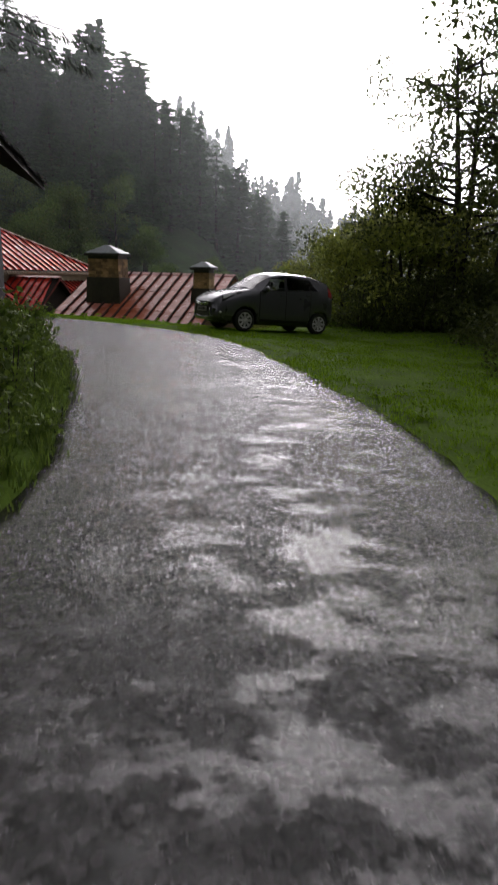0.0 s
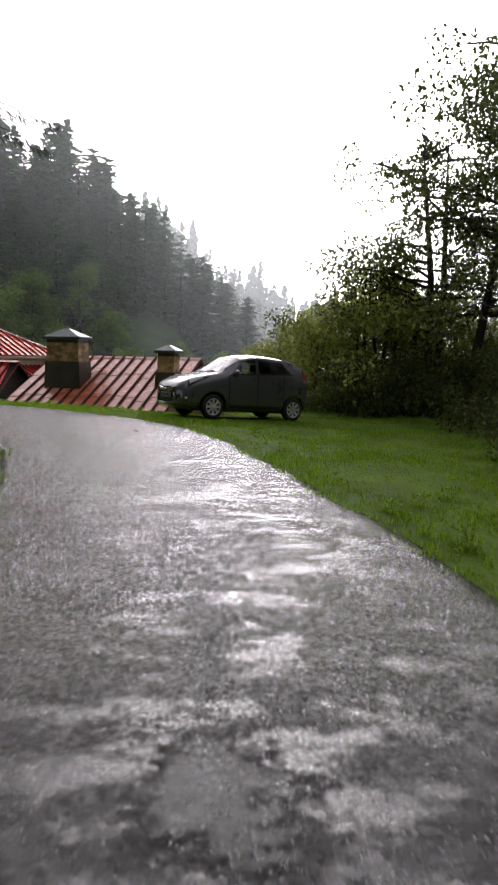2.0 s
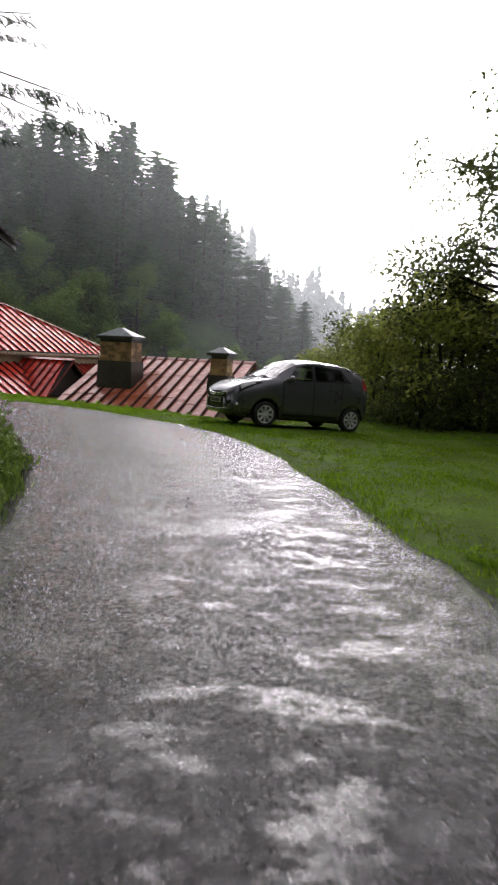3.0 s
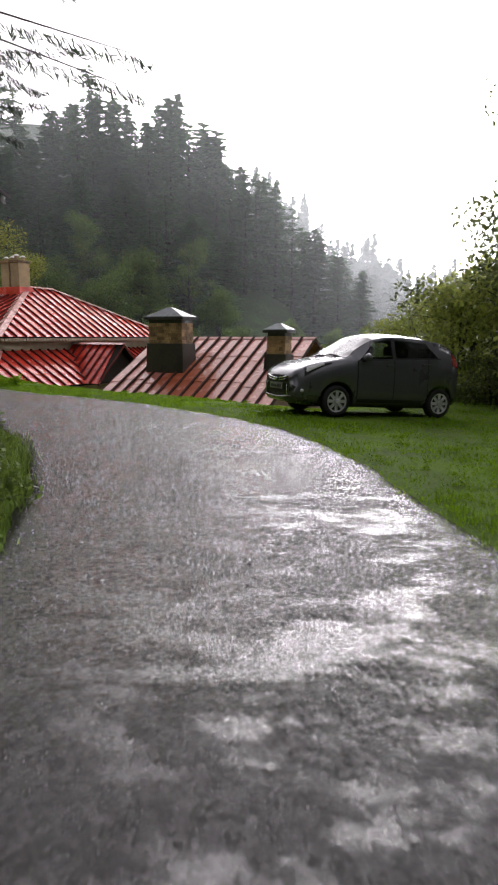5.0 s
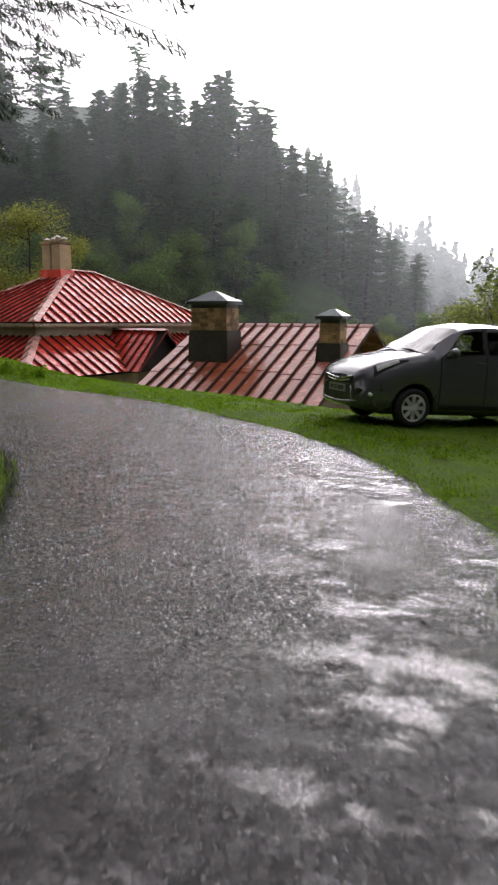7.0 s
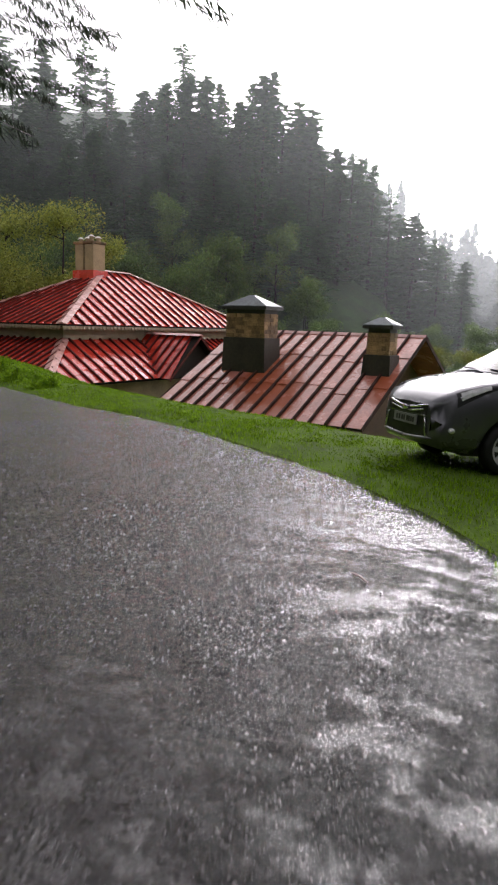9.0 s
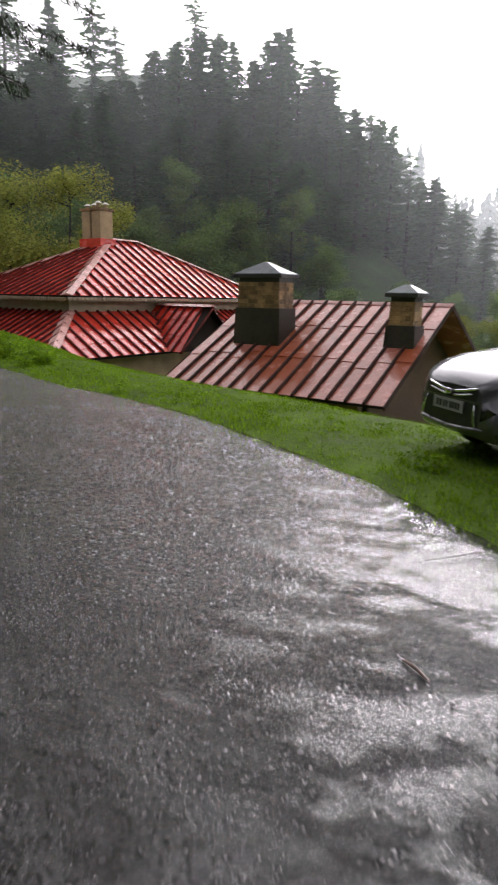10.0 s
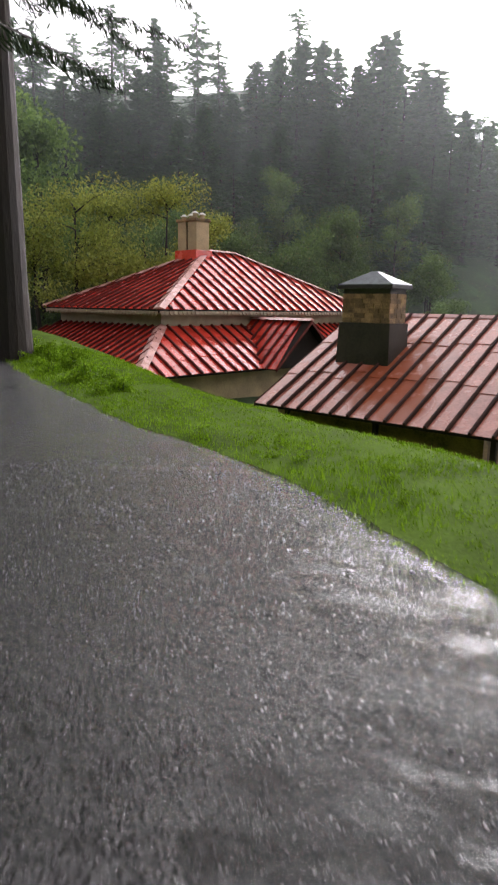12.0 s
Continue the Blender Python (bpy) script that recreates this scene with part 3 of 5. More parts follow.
def hip_cap(parent, a, b2, wdt=0.30):
    a, b2 = Vector(a), Vector(b2)
    d = (b2 - a).normalized()
    s = d.cross(Vector((0, 0, 1))).normalized() * wdt
    n_ = Vector((0, 0, 1))
    bm = bmesh.new()
    prism(bm, [a - s - n_ * 0.0, a + n_ * 0.12, a + s - n_ * 0.0, a + n_ * 0.02], b2 - a)
    part("hip_cap", bm, M_FLASH_PINK, parent, "pale pink folded hip flashing")


c00, c01, c11, c10 = (0, 0, HE), (0, HY, HE), (-HX, HY, HE), (-HX, 0, HE)
t0, t1 = (AX, AY0, HT), (AX, AY1, HT)
roof_face(house, c10, c00, t0, t0, 0.6)
roof_face(house, c00, c01, t0, t1, 0.75)
roof_face(house, c01, c11, t1, t1, 0.9)
roof_face(house, c11, c10, t1, t0, 0.9)
for a, b2 in ((c00, t0), (c01, t1), (c10, t0), (t0, t1)):
    hip_cap(house, a, b2)
# upper wall, fascia and scalloped edge
for bx in ((-HX + 0.7, -0.7, 0.7, 0.95), (-HX + 0.7, -0.7, HY - 0.95, HY - 0.7), (-0.95, -0.7, 0.95, HY - 0.95), (-HX + 0.7, -HX + 0.95, 0.95, HY - 0.95)):
    part("upper_wall", boxed(*bx, -0.6, HE + 0.25), M_CREAM, house, "cream painted wall band between the roofs")
part("fascia", boxed(-HX + 0.02, -0.02, 0.02, 0.06, HE - 0.16, HE - 0.03), M_TIMBER, house)
part("fascia", boxed(-0.06, -0.02, 0.07, HY - 0.02, HE - 0.16, HE - 0.03), M_TIMBER, house)
scallop = bmesh.new()
prism(scallop, [(0, -0.13, 0), (0, 0.13, 0), (0, 0.11, -0.11), (0, 0.0, -0.22), (0, -0.11, -0.11)], (0.025, 0, 0))
sc_me = bpy.data.meshes.new("scallop")
scallop.to_mesh(sc_me)
scallop.free()
sc_me.materials.append(M_CREAM)
for i in range(64):
    shared("scallop", sc_me, house, pose(-0.012, 0.2 + i * 0.275, HE - 0.09))
for i in range(36):
    shared("scallop", sc_me, house, pose(-0.2 - i * 0.275, -0.004, HE - 0.09, 0, 0, -90))
# lower veranda roof
LZ, LT = -1.35, 0.62
l00, l01, l10 = (2.56, -3.34, LZ), (2.56, 6.9, LZ), (-HX - 2.5, -3.34, LZ)
w00, w01, w10 = (-0.7, 0.7, LT), (-0.7, 6.9, LT), (-HX + 0.7, 0.7, LT)
roof_face(house, l10, l00, w10, w00, 0.55)
roof_face(house, l00, l01, w00, w01, 0.75)
hip_cap(house, l00, w00)
# wing with a gable that stands out of the veranda
GX0, GX1, GY, GH, GZ = -0.7, 3.4, 7.1, 2.7, 0.95
roof_face(house, (GX0, GY - GH, LZ), (GX1, GY - GH, LZ), (GX0, GY, GZ), (GX1, GY, GZ), 0.55)
roof_face(house, (GX1, GY + GH, LZ), (GX0, GY + GH, LZ), (GX1, GY, GZ), (GX0, GY, GZ), 0.55)
roof_face(house, (2.56, GY + GH, LZ), (2.56, HY, LZ), (-0.7, GY + GH, LT), (-0.7, HY, LT), 0.55)
hip_cap(house, (GX0, GY, GZ), (GX1 + 0.02, GY, GZ))
bm = bmesh.new()
prism(bm, [(GX1 - 0.5, GY - GH + 0.15, LZ), (GX1 - 0.5, GY + GH - 0.15, LZ), (GX1 - 0.5, GY, GZ - 0.14)], (0.06, 0, 0))
part("gable_wall", bm, M_TIMBER, house, "dark shaded timber gable")
for sgn in (-1, 1):
    bm = bmesh.new()
    prism(bm, [(GX1, GY + sgn * GH, LZ - 0.14), (GX1, GY + sgn * GH, LZ + 0.02), (GX1, GY, GZ + 0.02), (GX1, GY, GZ - 0.16)], (0.04, 0, 0))
    part("barge_board", bm, M_HOUSE_RIB, house)
part("wall", boxed(1.3, 1.6, -2.2, HY - 0.3, -6, LZ + 0.35), M_PLASTER, house, "stained ochre plaster wall")
part("wall", boxed(-HX - 1.5, 1.3, -2.2, -1.9, -6, LZ + 0.35), M_PLASTER, house)
part("wall", boxed(-HX - 1.5, -HX - 1.2, -1.9, HY - 0.6, -6, LZ + 0.35), M_PLASTER, house)
part("wall", boxed(-HX - 1.5, 1.3, HY - 0.6, HY - 0.3, -6, HE - 0.1), M_PLASTER, house)
part("wall_plate", boxed(1.2, 2.5, -3.2, HY, LZ - 0.12, LZ - 0.04), M_TIMBER, house)

hc = empty("chimney", pose(-18.3, 39.7, 0, 0, 0, S_ROT) @ pose(-5.35, 7.0, 0), "stained plaster chimney with pots and red foot on house roof", "chimney")
part("foot", boxed(-0.92, 0.92, -0.62, 0.62, 3.6, 4.72, 0.01), M_HOUSE_ROOF, hc, "red sheet-metal foot")
for x0, x1 in ((-0.80, -0.10), (0.06, 0.80)):
    part("chimney_shaft", boxed(x0, x1, -0.5, 0.5, 4.70, 6.30, 0.04), M_PLASTER, hc, "stained ochre plaster shaft")
    part("crown", boxed(x0 - 0.06, x1 + 0.06, -0.58, 0.58, 6.30, 6.46, 0.03), M_STONE, hc)
part("shaft_infill", boxed(-0.12, 0.08, -0.36, 0.36, 4.70, 6.1), M_SOOT, hc)
for px, py, hh in ((-0.62, -0.15, 0.20), (-0.28, 0.1, 0.26), (0.26, -0.1, 0.34), (0.62, 0.12, 0.24)):
    bm = bmesh.new()
    cyl(bm, (px, py, 6.45 + hh / 2), (0, 0, 1), 0.15, 0.13, hh, 12)
    pot = part("pot", bm, M_PLASTER, hc)
    bm = bmesh.new()
    cyl(bm, (px, py, 6.49 + hh), (0, 0, 1), 0.24, 0.07, 0.12, 12)
    part("pot_lid", bm, M_WHITE, pot, "pale domed lid")

# ---- plants ----
def quads_mesh(name, centres, dirs, ups, lens, wids, material, tri=False):
    """Many leaves or sprays as pointed diamonds, each its own island."""
    c, d, u = np.asarray(centres, float), np.asarray(dirs, float), np.asarray(ups, float)
    ln, wd = np.asarray(lens, float)[:, None], np.asarray(wids, float)[:, None]
    d = d / np.linalg.norm(d, axis=1, keepdims=True)
    s = np.cross(d, u)
    s = s / np.maximum(np.linalg.norm(s, axis=1, keepdims=True), 1e-6)
    v = np.stack([c - d * ln * 0.5, c + s * wd * 0.5 - d * ln * 0.05, c + d * ln * 0.5, c - s * wd * 0.5 - d * ln * 0.05], 1).reshape(-1, 3)
    f = np.arange(len(v)).reshape(-1, 4)
    return mesh_from(name, v.tolist(), f.tolist(), material)


def conifer(seed, height, spread, bare=0.12, gappy=0.25, dens=1.0, material=None, spray=1.0, slim=1.0, taper=0.75, droop=0.55, loose=0.16):
    """Meshes of a deodar: a tapered trunk with stub limbs, and tiers of drooping sprays."""
    r = np.random.RandomState(seed)
    bm = bmesh.new()
    pts = [(math.sin(z * 0.15 + seed) * 0.12, math.cos(z * 0.11 + seed) * 0.12, z) for z in np.linspace(-1.0, height, 9)]
    tube(bm, pts, list(np.linspace(height * 0.016 + 0.06, 0.02, 9)), 7)
    cen, dr, up_, ln, wd = [], [], [], [], []
    z = height * bare
    while z < height * 0.995:
        f = (z - height * bare) / (height * (1 - bare))
        reach = spread * (1 - f) ** taper * r.uniform(0.6, 1.15) + 0.25
        for k in range(r.randint(4, 7)):
            if r.rand() < gappy:
                continue
            az = r.uniform(0, math.tau)
            rc = reach * r.uniform(0.55, 1.2)
            zz = z + r.uniform(-0.3, 0.3)
            rise = 0.28 * (1 - f) - 0.05 + r.uniform(-0.12, 0.12)
            if rc > 1.5:
                tube(bm, [(0, 0, zz), (math.cos(az) * rc * 0.5, math.sin(az) * rc * 0.5, zz + rise * rc * 0.4), (math.cos(az) * rc, math.sin(az) * rc, zz + rise * rc * 0.2)], [0.06, 0.035, 0.01], 3)
            n_s = max(4, int(rc * 6.4 * dens))
            for q in range(n_s):
                t = (q + r.rand()) / n_s
                t = 0.12 + 0.9 * t
                side = r.normal(0, loose) * rc * (0.4 + 0.6 * t) * (1.25 - t)
                px = math.cos(az) * rc * t - math.sin(az) * side
                py = math.sin(az) * rc * t + math.cos(az) * side
                pz = zz + rise * rc * (0.8 * t - 0.65 * t * t) - abs(side) * 0.25 - r.rand() * 0.2
                cen.append((px, py, pz))
                a2 = az + r.normal(0, 0.7)
                dr.append((math.cos(a2), math.sin(a2), r.uniform(-droop, 0.1)))
                up_.append((r.normal(0, 0.35), r.normal(0, 0.35), 1))
                ln.append(r.uniform(0.5, 1.15) * spray)
                wd.append(r.uniform(0.22, 0.55) * spray * slim)
        z += r.uniform(0.32, 0.62) * (1.25 - 0.6 * f)
    tm = bpy.data.meshes.new("trunk")
    bm.to_mesh(tm)
    bm.free()
    tm.materials.append(M_BARK)
    return tm, quads_mesh("crown", cen, dr, up_, ln, wd, material or M_CONIFER)


def broadleaf(seed, height, spread, leaf, leaves, material, stems=1, base=0.25, lumps=14, wiggle=0.35, droop=0.0, flat=0.75):
    """Meshes of a leafy tree or shrub: forked limbs that carry uneven clumps of single leaves with gaps between."""
    r = np.random.RandomState(seed)
    bm = bmesh.new()
    clumps = []
    for s in range(stems):
        a = r.uniform(0, math.tau)
        off = (0 if stems == 1 else spread * 0.12)
        p0 = Vector((math.cos(a) * off, math.sin(a) * off, -0.3))
        tipv = Vector((math.cos(a) * spread * r.uniform(0.05, 0.4) * (stems > 1), math.sin(a) * spread * r.uniform(0.05, 0.4) * (stems > 1), height * r.uniform(0.75, 0.95)))
        mid = p0.lerp(tipv, 0.5) + Vector((r.normal(0, 0.12), r.normal(0, 0.12), 0)) * spread * 0.4
        rad = 0.012 * height + 0.03 * min(1.0, height / 2.5) ** 1.5
        fine_r = min(0.015, rad * 0.3)
        tube(bm, [p0, p0.lerp(mid, 0.5), mid, mid.lerp(tipv, 0.5), tipv], [rad, rad * 0.85, rad * 0.65, rad * 0.4, fine_r], 6)
        for k in range(max(2, lumps // stems)):
            t = r.uniform(base, 1.0)
            st = p0.lerp(mid, t * 2) if t < 0.5 else mid.lerp(tipv, t * 2 - 1)
            az = r.uniform(0, math.tau)
            rr = spread * r.uniform(0.25, 1.0) * (1.0 - 0.55 * max(0, (t - 0.4) / 0.6))
            e = st + Vector((math.cos(az) * rr, math.sin(az) * rr, height * r.uniform(-0.02, 0.14) - droop * rr))
            e.z = max(e.z, height * 0.08)
            tube(bm, [st, st.lerp(e, 0.5) + Vector((0, 0, 0.06 * rr)), e], [rad * 0.35, rad * 0.2, fine_r * 0.5], 4)
            clumps.append((e, r.uniform(0.5, 1.15)))
            clumps.append((st.lerp(e, 0.55), r.uniform(0.35, 0.8)))
    size = spread * wiggle
    tot = sum(c[1] ** 2 for c in clumps)
    cen, dr, up_, ln, wd = [], [], [], [], []
    for e, k in clumps:
        cnt = int(leaves * k * k / tot)
        d = r.normal(0, 1, (cnt, 3))
        d = d / np.linalg.norm(d, axis=1, keepdims=True) * (r.rand(cnt, 1) ** 0.45)
        q = np.array(e) + d * size * k * np.array((1, 1, flat))
        q[:, 2] = np.maximum(q[:, 2], 0.05)
        cen.append(q)
        dr.append(r.normal(0, 1, (cnt, 3)) + np.array((0, 0, -0.4 - droop)))
        up_.append(r.normal(0, 0.6, (cnt, 3)) + np.array((0, 0, 0.9)))
        ln.append(leaf * r.uniform(0.6, 1.4, cnt))
        wd.append(leaf * r.uniform(0.35, 0.75, cnt))
    tm = bpy.data.meshes.new("trunk")
    bm.to_mesh(tm)
    bm.free()
    tm.materials.append(M_BARK)
    return tm, quads_mesh("crown", np.concatenate(cen), np.concatenate(dr), np.concatenate(up_), np.concatenate(ln), np.concatenate(wd), material)


def plant(name, meshes, x, y, z, rz, scale, label, category, group="", wide=1.0):
    e = empty(name, pose(x, y, z, 0, 0, rz) @ Matrix.Diagonal((scale * wide, scale * wide, scale, 1)), label, category, group)
    for pn, me in zip(("trunk", "crown"), meshes):
        ob = new(pn, me)
        ob.parent = e
    return e


def polar(az, dist):
    return -2.0 - math.sin(radians(az)) * dist, 10.0 + math.cos(radians(az)) * dist


# three dense kinds and two open, tiered ones
CON = [conifer(11, 22, 4.8, 0.02, 0.05, 2.4, None, 1.0, 1.0, 0.50), conifer(12, 22, 4.2, 0.03, 0.08, 2.4, None, 0.95, 1.0, 0.62), conifer(13, 22, 5.6, 0.12, 0.42, 1.5, None, 0.9, 0.9, 0.6),
       conifer(14, 22, 4.4, 0.02, 0.05, 2.4, None, 1.0, 1.0, 0.42), conifer(15, 22, 5.2, 0.16, 0.48, 1.4, None, 0.85, 0.9, 0.5)]
rnd = random.Random(4)
# back rows, whose tops make the skyline; then rows in front of them, lower
for layer, (dist, lo, hi_, step) in enumerate(((103, 0.82, 1.03, 1.7), (96, 0.78, 1.05, 1.9), (88, 0.62, 0.90, 1.7), (80, 0.48, 0.74, 1.8), (73, 0.34, 0.58, 2.0))):
    az = -4.5 if layer < 2 else 3.0 + 1.5 * layer
    while az < 66:
        d = dist + rnd.uniform(-4, 4)
        x, y = polar(az, d)
        z = ground_z(x, y) - 0.3
        top = math.tan(radians(skyline(az) * rnd.uniform(lo, hi_) * (0.60 + 0.40 * smooth(-6.0, 2.5, az)))) * d + 1.5
        h = max(7.0, min(34.0, top - z))
        open_kind = rnd.random() < (0.7 if az > 19 and layer < 2 else 0.22)
        kind_ = (2, 4)[rnd.randrange(2)] if open_kind else (0, 1, 3)[rnd.randrange(3)]
        plant("conifer", CON[kind_], x, y, z, rnd.uniform(0, 360), h / 22, "tall dark green deodar on the misty hillside", "tree", "hillside conifers", rnd.uniform(0.85, 1.2) * (22 / h) ** 0.35)
        az += step * rnd.uniform(0.55, 1.2) * (1.7 if az > 19 and layer < 2 else 1.0)
# broadleaf trees at the foot of the hill
BRO = [broadleaf(21, 9, 3.4, 0.19, 10000, M_BROAD, 1, 0.25, 22), broadleaf(22, 7, 3.0, 0.18, 9000, M_BROAD, 2, 0.2, 22), broadleaf(23, 10, 3.2, 0.19, 10000, M_BROAD, 1, 0.3, 24)]
YEL = [broadleaf(24, 10, 4.0, 0.15, 18000, M_YELLOW, 2, 0.25, 28), broadleaf(25, 8, 3.2, 0.14, 14000, M_YELLOW, 2, 0.25, 24)]
for i in range(62):
    az = 49 - i * 0.98 + rnd.uniform(-0.8, 0.8)
    d = rnd.uniform(56, 72)
    x, y = polar(az, d)
    m = BRO[rnd.randrange(3)]
    low = 0.5 if az < 7 else 0.8
    plant("broadleaf_tree", m, x, y, ground_z(x, y) - 0.2, rnd.uniform(0, 360), low * rnd.uniform(0.8, 1.55), "rounded green tree at the foot of the wooded hill", "tree", "trees below the forest")
for az, d, s in ((33.5, 49, 1.45), (29.5, 47, 1.5), (26.0, 50, 1.4), (37.5, 46, 1.3), (23.2, 50, 1.05), (-3.5, 44, 0.62), (-6.5, 40, 0.6)):
    x, y = polar(az, d)
    plant("yellowing_tree", YEL[rnd.randrange(2)], x, y, ground_z(x, y) - 0.2, rnd.uniform(0, 360), s, "yellow-green tree turning with autumn behind the roofs", "tree", "yellowing trees")

for x, y, s in ((-40.0, 57.0, 2.2), (-44.5, 54.0, 2.0)):
    plant("broadleaf_tree", BRO[2], x, y, ground_z(x, y) - 0.3, x * 7, s, "tall green tree in the wood beside the house", "tree", "trees below the forest")

# far woods across the valley
cen, dr, up_, ln, wd = [], [], [], [], []
r = np.random.RandomState(7)
for i in range(1000):
    az = r.uniform(-70, 6)
    d = r.uniform(108, 240)
    x, y = polar(az, d)
    z = ground_z(x, y)
    top = math.tan(radians(skyline(az) * (0.45 + 0.55 * (d - 108) / 132) * r.uniform(0.82, 1.08))) * d
    h = max(8, min(26, top - z + 4))
    z = top - h
    for q in range(300):
        f = r.rand() ** 0.8
        rad = 3.4 * (1 - f) ** 0.8 + 0.3
        a = r.uniform(0, math.tau)
        cen.append((x + math.cos(a) * rad * r.rand() ** 0.5, y + math.sin(a) * rad * r.rand() ** 0.5, z + f * h))
        dr.append((math.cos(a), math.sin(a), r.uniform(-0.8, 0.0)))
        up_.append((r.normal(0, 0.5), r.normal(0, 0.5), 1))
        ln.append(r.uniform(1.1, 2.1))
        wd.append(r.uniform(0.7, 1.3))
tagged(new("far_woods", quads_mesh("far_woods", cen, dr, up_, ln, wd, M_FAR)), "pale misty conifer woods across the valley", "woods", kind="stuff")

# shrubs behind the car
SHR = [broadleaf(31, 3.6, 2.4, 0.13, 9000, M_SHRUB, 5, 0.1, 30, 0.36), broadleaf(32, 3.2, 2.2, 0.12, 8000, M_SHRUB, 5, 0.08, 28, 0.38)]
DRK = [broadleaf(33, 1.9, 1.9, 0.11, 7000, M_DARKLEAF, 5, 0.05, 26, 0.42), broadleaf(34, 1.5, 1.5, 0.10, 5000, M_DARKLEAF, 5, 0.05, 22, 0.42)]
for i, (x, y, s, k) in enumerate(((4.0, 26.2, 1.1, 0), (5.6, 24.6, 1.55, 1), (7.4, 25.4, 1.4, 0), (9.8, 24.6, 1.2, 1), (12.2, 23.4, 1.2, 0), (3.2, 29.5, 1.0, 1))):
    plant("shrub", SHR[k], x, y, ground_z(x, y) - 0.1, i * 70, s, "tall olive-green shrub at the edge of the lawn", "shrub", "shrubs by the lawn")
for i, (x, y, s, k) in enumerate(((4.2, 22.3, 0.95, 0), (6.2, 21.8, 1.0, 0), (8.2, 21.3, 1.05, 0), (10.3, 20.4, 1.1, 0), (5.6, 12.2, 0.95, 1), (5.9, 9.6, 1.0, 0), (4.6, 7.6, 0.8, 1), (7.6, 15.0, 1.1, 0), (8.0, 18.0, 1.2, 0), (3.6, 5.6, 0.7, 1))):
    plant("bush", DRK[k], x, y, ground_z(x, y) - 0.1, i * 50, s, "low dark green bush on the lawn edge", "bush", "dark bushes")
# slender trees on the lawn's far side
SLIM = [broadleaf(41, 12, 5.6, 0.16, 13000, M_DARKLEAF, 3, 0.3, 60, 0.17, 0.10), broadleaf(42, 11, 5.0, 0.16, 12000, M_DARKLEAF, 2, 0.35, 52, 0.18, 0.10)]
for i, (x, y, s, k) in enumerate(((7.6, 23.0, 1.05, 0), (8.9, 22.2, 1.1, 1), (10.6, 23.5, 1.15, 0))):
    plant("slender_tree", SLIM[k], x, y, ground_z(x, y) - 0.1, i * 130 + 20, s, "slender tree with thin dark trunk and sparse leaves", "tree", "slender trees")

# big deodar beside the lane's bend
bd_t, bd_c = conifer(51, 26, 8.5, 0.30, 0.25, 9.0, M_NEEDLE_BACKLIT, 0.36, 0.30, 0.75, 1.6, 0.05)
bm = bmesh.new()
tube(bm, [(0, 0, -1.2), (0, 0, 0.3), (0.03, 0, 2), (0, 0.05, 8), (0.05, 0, 16), (0, 0, 26)], [0.75, 0.55, 0.47, 0.40, 0.25, 0.03], 14)
me = bpy.data.meshes.new("trunk")
bm.to_mesh(me)
bm.free()
me.materials.append(M_BARK)
big = plant("deodar", (me, bd_c), -16.0, 28.0, ground_z(-16.0, 28.0), 0, 1.0, "large deodar with thick dark trunk at the lane's bend", "tree")

# unseen conifers close the hill round behind the lane's start, added to darken reflections
for i in range(46):
    az = 72 + i * 4.7
    d = rnd.uniform(30, 44)
    x, y = polar(az, d)
    plant("conifer", CON[i % 5], x, y, ground_z(x, y) - 0.3, rnd.uniform(0, 360), rnd.uniform(0.9, 1.2), "tall dark green deodar on the misty hillside", "tree", "hillside conifers", 1.4)
# the wood goes on over the bank; behind the lane's start it is unseen
NEAR = conifer(52, 24, 7.8, 0.18, 0.25, 9.0, M_NEEDLE_BACKLIT, 0.36, 0.30, 0.6, 1.8, 0.045)
# trees at negative y are added to dim the sky's reflection on the lane
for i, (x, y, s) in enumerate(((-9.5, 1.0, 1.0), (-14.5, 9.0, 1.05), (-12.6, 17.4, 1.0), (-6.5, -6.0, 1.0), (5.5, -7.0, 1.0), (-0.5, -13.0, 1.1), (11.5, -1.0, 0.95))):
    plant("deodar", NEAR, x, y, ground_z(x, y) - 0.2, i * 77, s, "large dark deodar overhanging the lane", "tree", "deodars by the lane")


